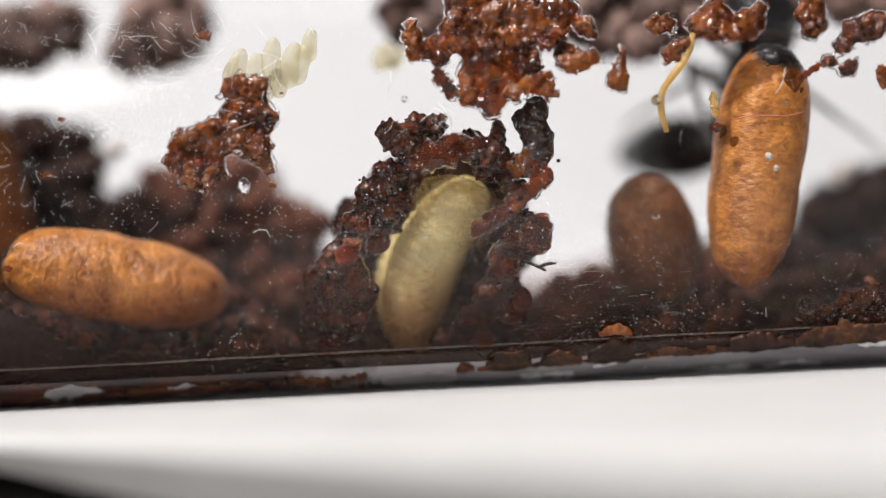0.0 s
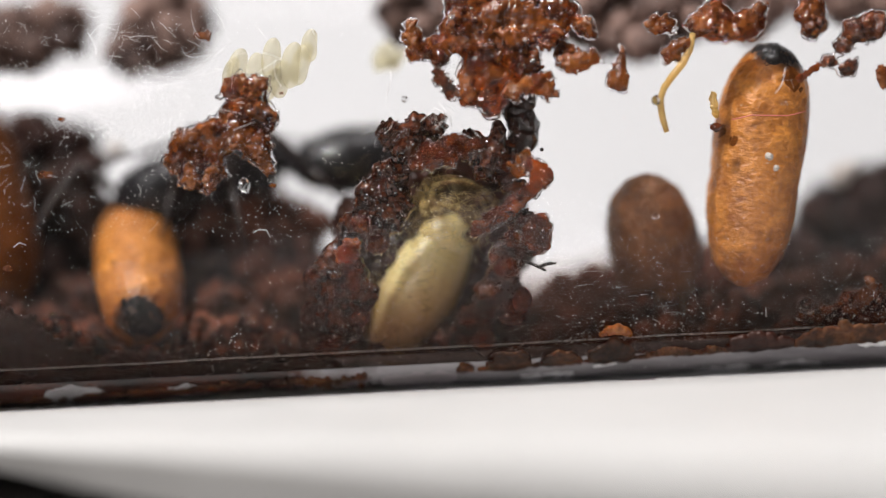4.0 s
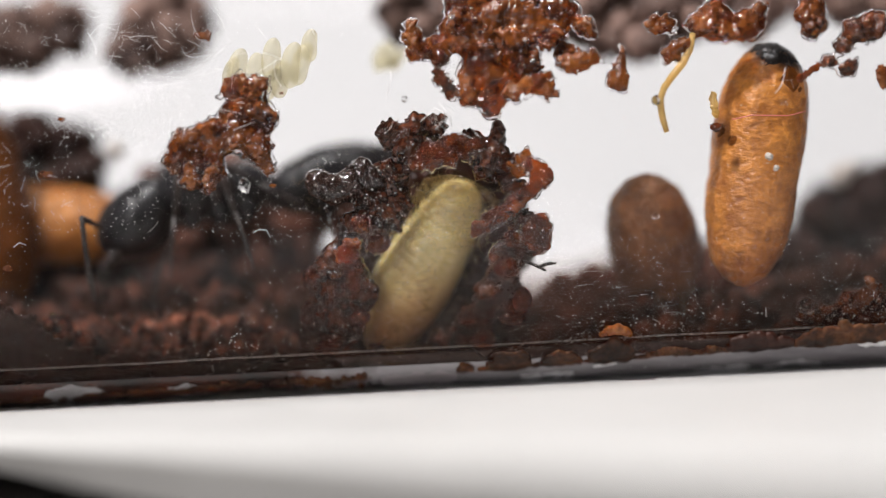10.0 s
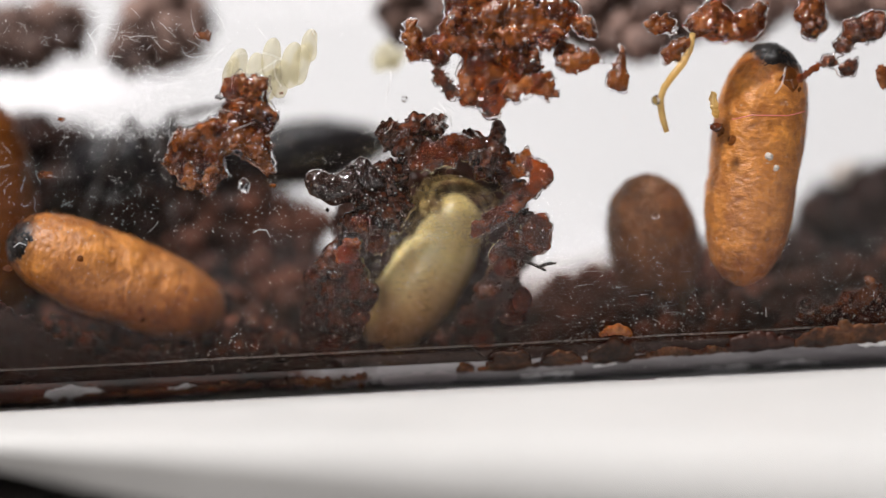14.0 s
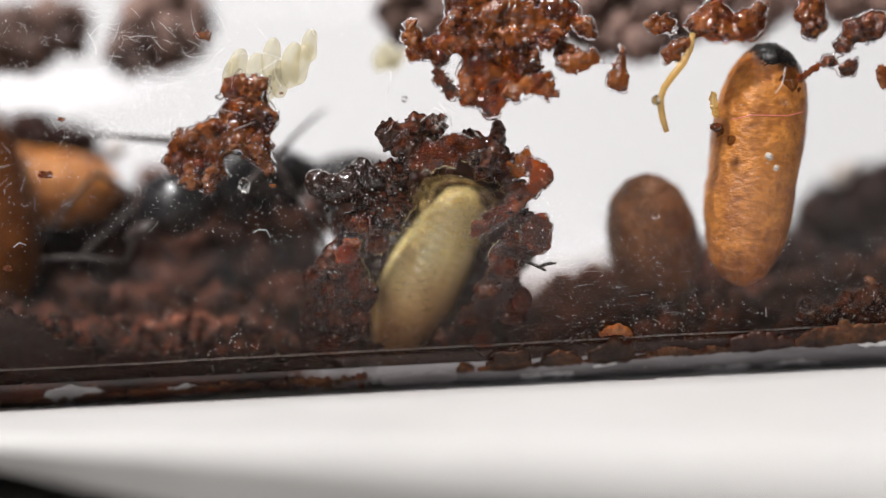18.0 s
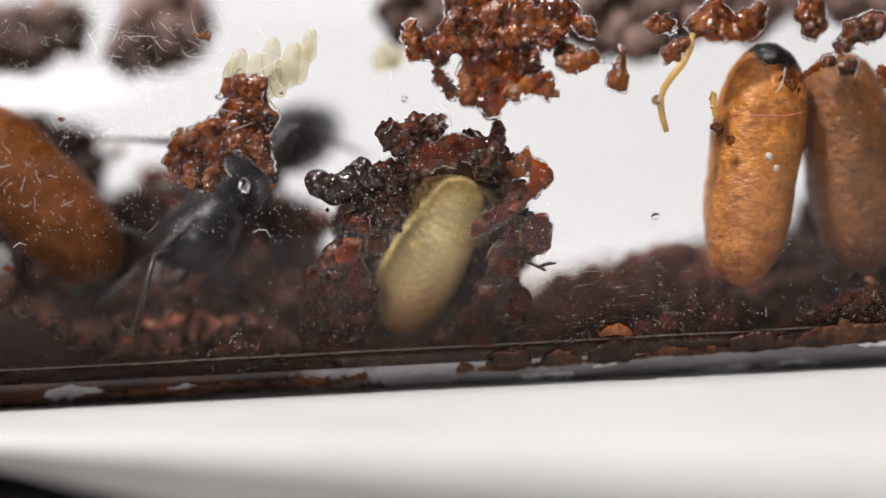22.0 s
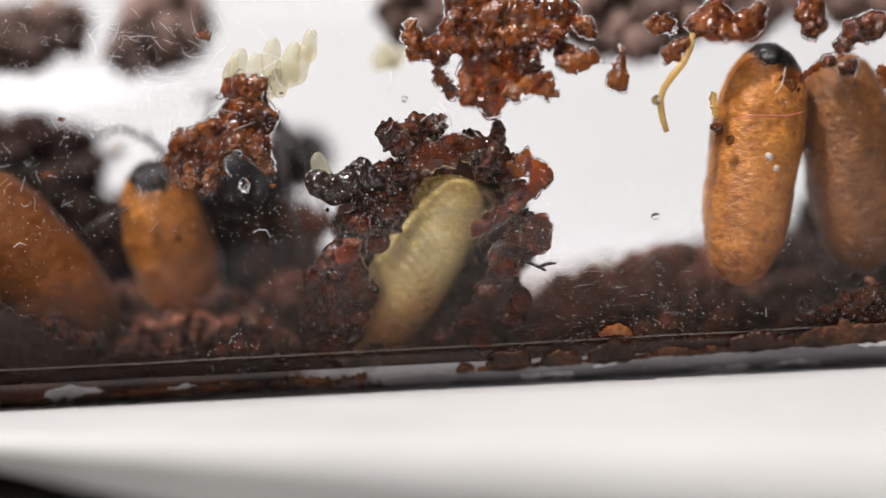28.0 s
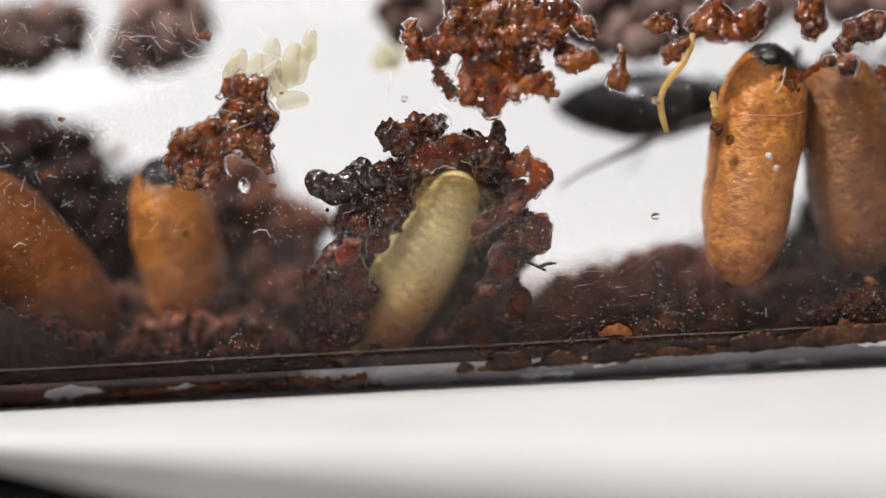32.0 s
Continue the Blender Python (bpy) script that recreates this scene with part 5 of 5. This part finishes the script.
def walk_ant(ant, rows, phase):
    """Keys body, head, gaster and legs. Rows: seconds, plan places of mandible tip, neck, waist and gaster end, then feet set down
    as (leg 0 to 2, near or far, plan place), feelers as (3, near or far, elbow, tip); or seconds, place, depth, heading, nose up, roll."""
    body, head, rear = [], [], []
    legs = [o for o in ant.children if o.name.startswith("leg")]
    lower = [[o for o in leg.children] for leg in legs]
    upper_rows, lower_rows = [[] for _ in legs], [[] for _ in legs]
    skull = [o for o in ant.children if o.name.startswith("head")][0]
    feelers = [[o for o in skull.children if o.name.split(".")[0] == kind] for kind in ("antenna", "antenna_tip")]
    feeler_rows = [[[], []], [[], []]]
    for row in rows:
        t = row[0]
        m, h, g = body_pose(row)
        body.append((t, in_metres(m)))
        head.append((t, Matrix.Translation(NECK * MM) @ h.to_4x4()))
        rear.append((t, Matrix.Translation(WAIST * MM) @ g.to_4x4()))
        near = 1 if (m.to_3x3() @ Vector((0, 1, 0))).y < 0 else -1
        fixed = {(i, near if w == "near" else -near): [m.inverted() @ at(*p) for p in ps] for i, w, *ps in (row[5:] if isinstance(row[1], tuple) else ())}
        face = (Matrix.Translation(NECK) @ h.to_4x4()).inverted()
        for k, s in enumerate((-1, 1)):
            root, up = Vector((2.2, 0.4 * s, 0.35)), Vector((0, 0, 1))
            sway = 0.4 * math.sin(t * 5.3 + phase + 2 * k)
            elbow, tip = (face @ p for p in fixed[(3, s)]) if (3, s) in fixed else (Vector((3.2, 1.8 * s, 1.9 + sway)), Vector((5.6, 2.1 * s, 0.3 + sway)))
            bend = root + (elbow - root).normalized() * SCAPE
            feeler_rows[k][0].append((t, in_metres(Matrix.Translation(root) @ axes(elbow - root, up).to_4x4())))
            feeler_rows[k][1].append((t, in_metres(Matrix.Translation(bend) @ axes(tip - bend, up).to_4x4())))
        for k, leg in enumerate(legs):
            i, s = k // 2, (-1, 1)[k % 2]
            hip = Vector((HIPS[i][0], 0.4 * s, HIPS[i][1]))
            swing = math.sin(t * 4.1 + phase + k * 2.1)
            foot = fixed[(i, s)][0] if (i, s) in fixed else Vector((FEET[i][0] + 0.7 * swing, FEET[i][1] * s, FEET[i][2] + 0.35 * max(0.0, math.cos(t * 4.1 + phase + k * 2.1))))
            f, b = step_leg(hip, foot, s)
            upper_rows[k].append((t, in_metres(f)))
            lower_rows[k].append((t, in_metres(b)))
    walk(ant, smooth_rows(body))
    for o in ant.children:
        if o.name.startswith("head"):
            walk(o, smooth_rows(head))
        elif o.name.startswith("gaster"):
            walk(o, smooth_rows(rear))
    for k in (0, 1):
        walk(feelers[0][k], smooth_rows(feeler_rows[k][0]))
        walk(feelers[1][k], smooth_rows(feeler_rows[k][1]))
    for leg, pieces, up, low in zip(legs, lower, upper_rows, lower_rows):
        walk(leg, smooth_rows(up))
        for o in pieces:
            walk(o, smooth_rows(low))


def motions():
    walk(cocoon_a, cocoon_rows([(0.0, (1314, 512, 2.5), (1366, 72, 2.3), 0), (8.0, (1310, 510, 2.5), (1364, 72, 2.3), 0), (20.0, (1306, 510, 2.5), (1362, 72, 2.3), 0), (32.0, (1302, 510, 2.5), (1362, 72, 2.3), 0)], 8.05))
    b0, c0 = ((1200, 615, 8.2), (1126, 300, 2.5)), ((1534, 500, 3.9), (1474, 76, 3.3))
    walk(cocoon_b, cocoon_rows([(0.0, *b0, 0), (19.5, *b0, 0), (19.62, (1270, 600, 6.6), (1220, 230, 6.8), 20), (19.72, (1450, 520, 6.8), (1400, 140, 6.8), 30), (19.8, *c0, 30), (32.0, *c0, 30)], 7.5))
    d0 = ((408, 530, 4.0), (0, 456, 2.4))
    d1 = ((388, 560, 4.2), (22, 425, 2.5))
    walk(cocoon_d, cocoon_rows([
        (0.0, *d0, 150), (2.8, *d0, 150), (3.0, (395, 535, 7.2), (-8, 462, 5.4), 150), (3.2, (228, 380, 8.4), (292, 572, 3.2), 30), (3.5, (235, 392, 8.4), (262, 575, 3.2), 0), (6.0, (225, 400, 8.6), (238, 555, 3.2), 0),
        (6.4, (350, 400, 8.4), (302, 568, 3.2), 0), (6.8, (440, 405, 8.0), (308, 575, 3.2), 0), (7.0, (440, 405, 8.0), (335, 570, 3.4), 0), (7.5, (450, 420, 7.8), (320, 575, 3.4), 0), (8.0, (575, 445, 6.4), (312, 548, 3.4), 0),
        (8.5, (520, 460, 7.2), (310, 560, 5.0), 0), (8.9, (250, 402, 8.0), (-130, 395, 8.4), 0), (11.3, (250, 402, 8.0), (-130, 395, 8.4), 0), (11.8, *d1, 0), (17.2, *d1, 0),
        (17.5, (330, 380, 6.0), (50, 450, 3.6), 0), (18.0, (180, 335, 8.4), (-120, 325, 8.0), 0), (18.5, (160, 400, 9.2), (-210, 330, 9.2), 0), (20.8, (160, 400, 9.2), (-210, 330, 9.2), 0), (21.4, (-60, 400, 9.5), (-400, 330, 9.5), 0),
        (27.4, (-60, 400, 9.5), (-400, 330, 9.5), 0), (27.7, (300, 560, 6.0), (100, 330, 4.0), 0), (28.0, (352, 602, 7.6), (264, 308, 4.4), 10), (28.6, (356, 612, 6.8), (284, 306, 4.4), 10), (32.0, (356, 612, 6.8), (284, 306, 4.4), 10)]))
    e0, e1, e2 = ((20, 560, 6.5), (-80, 170, 6.5)), ((22, 560, 5.5), (-60, 165, 5.5)), ((228, 650, 4.2), (-108, 282, 3.8))
    walk(cocoon_e, cocoon_rows([(0.0, *e0, 0), (11.3, *e0, 0), (11.8, *e1, 0), (17.5, *e1, 0), (18.0, *e0, 0), (21.0, *e0, 0), (21.5, (150, 470, 4.6), (-130, 240, 4.4), 0), (22.0, (215, 500, 4.4), (-90, 190, 4.0), 0),
                                (22.6, (180, 560, 4.4), (-130, 250, 4.0), 0), (23.0, (120, 640, 5.0), (-180, 320, 4.4), 0), (24.0, *e2, 0), (32.0, *e2, 0)]))
    p0, p1 = Matrix.Translation(on_pane(949, 246, 0.8) * MM) @ pose(0, 0, 0, 0, -12, 0), Matrix.Translation(on_pane(612, 328, 0.8) * MM) @ pose(0, 0, 0, 0, 66, 0)
    pm = Matrix.Translation(at(800, 170, 5.0) * MM) @ pose(0, 0, 0, 0, 20, 0)
    walk(black_piece, [(0.0, p0), (3.8, p0), (4.4, pm), (5.2, p1), (32.0, p1)])
    g0, g1, g2 = (Matrix.Translation(v * MM) for v in (at(-500, 300, 6), on_pane(567, 298, 1.2), on_pane(518, 177, 1.0)))
    g2 = g2 @ pose(0, 0, 0, 0, 105, 0)
    gm = Matrix.Translation(at(420, 270, 4) * MM)
    walk(small_grub, smooth_rows([(0.0, g0), (24.1, g0), (24.35, gm), (24.6, g1), (29.6, g1), (30.2, g2), (32.0, g2)]))
    # the larva curls and straightens in its silk: seconds, then the line of its body from tail to head, and how far the head lies behind
    base = at(680, 650, 3.6)
    lines = [(0.0, ((733, 592), (712, 500), (760, 415), (822, 356)), 2.6), (1.0, ((690, 500), (735, 535), (785, 450), (797, 362)), 2.8), (2.0, ((708, 568), (728, 505), (788, 430), (822, 378)), 3.3), (3.0, ((698, 606), (725, 520), (752, 455), (790, 400)), 4.2),
             (6.0, ((684, 540), (785, 520), (838, 445), (803, 385)), 3.2), (7.0, ((712, 580), (722, 500), (765, 435), (816, 392)), 3.1), (8.0, ((676, 556), (760, 520), (826, 440), (812, 385)), 3.6), (9.0, ((735, 580), (722, 490), (740, 425), (800, 366)), 2.7),
             (10.0, ((680, 590), (725, 510), (770, 430), (808, 362)), 2.8), (11.0, ((722, 585), (718, 490), (745, 420), (812, 362)), 2.7), (13.0, ((684, 580), (745, 525), (790, 455), (812, 395)), 4.0), (14.5, ((684, 590), (735, 515), (785, 440), (808, 380)), 3.4),
             (17.0, ((706, 600), (735, 510), (775, 440), (808, 385)), 3.7), (19.0, ((690, 592), (738, 510), (785, 430), (818, 358)), 2.8), (20.0, ((735, 532), (738, 500), (778, 435), (806, 368)), 3.0), (21.0, ((700, 572), (730, 500), (772, 425), (806, 352)), 2.6), (22.0, ((712, 556), (732, 500), (774, 428), (810, 358)), 2.6), (24.0, ((686, 602), (728, 505), (775, 430), (814, 362)), 2.7),
             (28.0, ((662, 602), (715, 505), (765, 430), (810, 362)), 2.7), (30.0, ((668, 604), (722, 505), (768, 425), (806, 355)), 2.6), (32.0, ((660, 610), (722, 505), (768, 425), (804, 348)), 2.6)]
    for k, ring in enumerate(larva_rings):
        rows, f = [], k / (len(larva_rings) - 1)
        for t, pts, deep in lines:
            spot = lambda u: sum((Vector(p) * w for p, w in zip(pts, ((1 - u) ** 3, 3 * u * (1 - u) ** 2, 3 * u * u * (1 - u), u ** 3))), Vector((0, 0)))
            c, d = spot(f), 3.9 + (deep - 3.9) * f
            a, b = spot(max(0, f - 0.05)), spot(min(1, f + 0.05))
            way = at(b.x, b.y, d) - at(a.x, a.y, d)
            rows.append((t, Matrix.Translation((at(c.x, c.y, d) - base) * MM) @ way.to_track_quat("Z", "Y").to_matrix().to_4x4()))
        walk(ring, smooth_rows(rows))
    walk_ant(ant_one, [
        (0.0, -60, 300, 13, 150, 30, 0), (0.3, 635, 120, 10, 160, 75, 0),
        (1.0, (618, 70, 13.5), (632, 160, 13.5), (672, 290, 13.5), (770, 480, 13.5), (0, "near", (608, 35, 13)), (0, "far", (650, 40, 14)), (1, "far", (706, 120, 14))),
        (1.5, 540, 170, 10, 180, 10, 0),
        (2.0, (425, 262, 9.5), (500, 240, 9.5), (655, 190, 9.5), (900, 80, 10.5), (1, "near", (585, 345, 8)), (1, "far", (600, 120, 11))),
        (2.5, 520, 270, 8, 200, -25, 0),
        (3.0, (182, 462, 2.2), (192, 392, 4.2), (262, 300, 6.8), (440, 190, 10.5), (3, "near", (225, 478, 2.0), (264, 556, 3.0)), (3, "far", (118, 470, 2.2), (158, 556, 3.2)), (0, "near", (268, 552, 3.2)), (0, "far", (150, 530, 2.8)), (1, "far", (35, 440, 3)), (1, "near", (330, 480, 4)), (2, "far", (70, 300, 4.5)), (2, "near", (525, 420, 6))),
        (3.5, 400, 300, 8, 190, -10, 0), (5.5, 430, 290, 8, 185, -8, 0),
        (6.0, (985, 265, 7), (845, 218, 7), (635, 262, 7), (430, 255, 7), (0, "near", (1012, 310, 6)), (2, "near", (560, 420, 6))),
        (6.25, 560, 260, 8, 60, 0, 0), (6.5, (240, 520, 3.6), (250, 420, 4.4), (290, 300, 6.5), (500, 200, 9.5), (0, "near", (170, 500, 3.2)), (0, "far", (415, 500, 3.2)), (1, "far", (440, 440, 4))), (7.0, 90, 330, 13, 190, 0, 0), (7.5, 430, 300, 8.5, 185, -12, 0),
        (8.0, (862, 345, 8.5), (800, 232, 7.8), (640, 285, 7), (450, 225, 7), (2, "near", (526, 440, 5.5))),
        (8.5, (255, 490, 3.8), (275, 400, 4.6), (370, 330, 6.5), (640, 280, 9), (3, "near", (205, 500, 3.2), (165, 570, 3.4)), (3, "far", (310, 505, 3.8), (350, 580, 4.0)), (0, "near", (170, 510, 3.4)), (0, "far", (400, 520, 3.8))),
        (9.0, (858, 350, 10.5), (790, 238, 10), (645, 270, 10), (460, 240, 10), (2, "near", (566, 420, 8.5))),
        (9.5, 420, 320, 6.5, 200, -8, 0),
        (10.0, (205, 425, 4.6), (295, 345, 5), (470, 345, 6), (735, 285, 6.6), (3, "near", (172, 400, 3.2), (168, 560, 3.2)), (3, "far", (250, 405, 5.2), (264, 548, 4.8)), (0, "near", (300, 470, 3.4)), (0, "far", (225, 460, 6.6)), (2, "near", (537, 365, 5))),
        (10.5, 480, 310, 7.5, 186, -4, 0), (10.9, 160, 330, 12, 185, 0, 0),
        (11.5, 330, 290, 8, 188, -8, 0), (12.0, 160, 340, 13, 188, 0, 0), (12.5, 530, 250, 8, 190, 8, 0),
        (13.0, (110, 310, 9), (245, 290, 9), (440, 305, 9), (690, 320, 8.5), (2, "near", (578, 430, 6.5))),
        (13.5, 500, 300, 8.5, 186, -4, 0), (14.0, (105, 300, 9), (235, 280, 9), (445, 285, 8.5), (705, 250, 8), (1, "near", (319, 440, 6.5)), (2, "near", (489, 172, 6))), (14.5, 440, 290, 8, 184, -4, 0),
        (16.5, 560, 250, 8, 182, 0, 0), (16.75, 620, 260, 8, 270, 0, 0), (17.0, (960, 190, 6.4), (845, 225, 6), (680, 285, 5.6), (440, 375, 5)),
        (17.25, 560, 310, 9.5, 270, 0, 0), (17.5, (220, 420, 4.6), (310, 370, 5), (470, 350, 5.8), (720, 290, 7), (0, "near", (320, 400, 4)), (1, "near", (500, 540, 4))),
        (18.0, (295, 365, 5.2), (390, 330, 6), (530, 320, 7), (740, 345, 7.6), (3, "near", (240, 425, 4.4), (90, 455, 4.0)), (0, "near", (140, 235, 4.6)), (0, "far", (134, 460, 5)), (2, "near", (562, 200, 6))),
        (18.5, 420, 320, 8, 190, -4, 0), (18.9, 100, 330, 13, 186, 0, 0), (20.6, 100, 330, 13, 186, 0, 0),
        (21.0, (60, 310, 7), (170, 300, 6.8), (340, 335, 6.4), (450, 330, 11.5), (0, "near", (60, 420, 4)), (1, "near", (200, 440, 3.2)), (2, "near", (390, 440, 3.6)), (0, "far", (60, 420, 10)), (1, "far", (230, 430, 10.5)), (2, "far", (380, 420, 10.5))),
        (21.5, 380, 330, 6.5, 205, -10, 0),
        (22.0, (320, 440, 4.4), (400, 362, 5.2), (470, 280, 7.5), (580, 215, 11.5), (0, "near", (182, 530, 3.4)), (1, "near", (180, 245, 5))),
        (22.5, 430, 310, 7, 200, -8, 0), (23.0, (880, 340, 11.5), (800, 235, 11), (670, 235, 11), (480, 300, 11), (1, "near", (975, 415, 9))), (23.5, 840, 225, 6, 188, 22, 0),
        (24.0, (545, 132, 6.4), (664, 268, 6.4), (856, 260, 6.5), (1185, 265, 6.5), (3, "near", (558, 155, 4.6), (552, 310, 5.0)), (3, "far", (600, 150, 9), (572, 290, 9.5)), (0, "near", (575, 95, 5)), (0, "far", (640, 60, 7.5)), (1, "near", (740, 130, 5))),
        (24.5, 500, 250, 6, 186, 0, 0), (24.9, 60, 300, 13, 186, 0, 0), (27.2, 100, 320, 12, 186, 0, 0), (27.5, 260, 285, 8, 192, -6, 0),
        (28.0, (345, 300, 6.6), (405, 335, 6.0), (470, 300, 8.2), (560, 270, 12.5), (0, "near", (148, 405, 4)), (1, "near", (530, 432, 4.2)), (2, "near", (585, 380, 6)), (0, "far", (262, 240, 6))),
        (28.5, 640, 225, 8, 200, 0, 0), (29.0, 150, 340, 13, 182, 0, 0), (29.6, 560, 200, 9, 184, 10, 0),
        (30.0, (480, 172, 5.2), (605, 200, 5.2), (765, 230, 5.4), (1015, 440, 6), (0, "near", (553, 285, 5.8)), (2, "near", (1035, 390, 6)), (0, "far", (490, 50, 8.5))),
        (30.4, 150, 300, 13, 186, 0, 0), (32.0, 60, 330, 14, 186, 0, 0)], 0.0)
    out = (1980, 250, 9, 0, 10, 0)
    back = (1980, 250, 9, 180, 0, 0)
    walk_ant(ant_two, [
        (0.0, (1352, 62, 7.5), (1345, 128, 8), (1300, 222, 9), (1112, 272, 9), (0, "far", (1108, 212, 8.5)), (2, "near", (1552, 258, 9)), (1, "far", (1200, 120, 10))),
        (0.25, *out), (0.42, *back), (0.6, 1165, 205, 6, 186, 8, 0), (1.0, (690, 320, 9), (800, 325, 9), (955, 345, 9), (1185, 405, 9), (1, "near", (1148, 142, 9.5))), (1.4, 1500, 200, 10, 180, 0, 0), (2.0, *back), (6.6, *back),
        (7.0, (968, 175, 5), (1062, 140, 5.8), (1225, 195, 7.2), (1455, 305, 9.5), (0, "near", (1040, 448, 4.6)), (0, "far", (917, 258, 7)), (1, "near", (968, 314, 4.6)), (2, "far", (1540, 270, 9)), (1, "far", (1240, 330, 8))), (7.5, *back), (10.7, *back),
        (11.0, (905, 240, 7.5), (1000, 225, 7.5), (1168, 258, 8), (1485, 282, 9), (0, "near", (964, 346, 7)), (1, "near", (1077, 340, 6.5)), (1, "far", (1290, 132, 10))), (11.4, *back), (11.7, *out),
        (12.0, (1450, 110, 6.5), (1385, 100, 7.5), (1300, 212, 9), (1150, 325, 9), (0, "near", (1421, 265, 7)), (1, "far", (1195, 150, 10)), (2, "near", (1470, 320, 9))), (12.4, *out), (13.0, *back), (16.7, *back),
        (17.0, (690, 195, 9), (790, 205, 9), (900, 205, 9.2), (1080, 108, 9.6), (0, "near", (552, 122, 8.5)), (2, "near", (1125, 232, 8))), (17.35, *back), (18.6, 1700, 200, 9, 180, 0, 0), (18.8, 1000, 220, 9, 60, 0, 0),
        (19.0, (1248, 290, 8), (1130, 248, 8), (950, 235, 8), (640, 295, 8.5), (0, "near", (1240, 400, 6)), (1, "near", (985, 312, 6.5)), (0, "far", (1560, 255, 8.5))), (19.2, 930, 250, 8.4, 0, -3, 0), (19.4, 960, 250, 8, 0, 0, 0), (19.6, 1230, 250, 6.8, 150, -12, 0),
        (19.8, 1760, 250, 7, 170, 0, 0), (20.0, (1000, 335, 4.2), (1165, 305, 4.6), (1350, 262, 5.4), (1610, 275, 7.5), (3, "near", (1064, 192, 3.9), (957, 302, 4.2)), (3, "far", (1075, 205, 6.0), (1010, 330, 6.0)), (0, "near", (1060, 462, 3.8)), (1, "near", (1158, 462, 4.4)), (0, "far", (955, 455, 5.4))), (20.2, 1900, 260, 9, 240, 0, 0), (20.4, 1150, 275, 8.5, 350, 4, 0), (20.6, *out), (21.4, *back), (24.7, *back),
        (25.0, (868, 240, 10.5), (945, 238, 9.5), (1082, 235, 8), (1335, 150, 6.5), (1, "far", (1046, 130, 9.5)), (2, "far", (1228, 80, 8)), (2, "near", (1250, 270, 6)), (0, "far", (940, 330, 10))), (25.4, *back), (27.0, *out),
        (28.7, *out), (29.0, (1345, 50, 7.0), (1290, 140, 6.4), (1200, 290, 5.6), (962, 395, 4.6), (2, "near", (1112, 460, 5)), (0, "near", (1190, 132, 7.5)), (0, "far", (1400, 88, 9.5))),
        (29.5, (1400, 60, 8), (1320, 110, 8), (1190, 215, 8), (985, 390, 7.6), (2, "near", (1090, 440, 6.5))), (29.8, *out), (30.4, *back),
        (31.0, (880, 290, 6.6), (1030, 288, 6.6), (1215, 282, 6.8), (1500, 305, 8), (0, "near", (1042, 460, 5.2)), (1, "near", (1252, 570, 5.2)), (0, "far", (1032, 190, 8)), (1, "far", (1175, 400, 8))),
        (31.25, *back), (31.4, 1500, 170, 8, 300, 0, 0), (31.5, (1550, 150, 8), (1430, 172, 7), (1270, 190, 6.5), (990, 170, 6)), (32.0, (1560, 150, 8), (1440, 170, 7), (1280, 184, 6.5), (995, 190, 6), (2, "near", (968, 332, 5.5)))], 1.3)


motions()
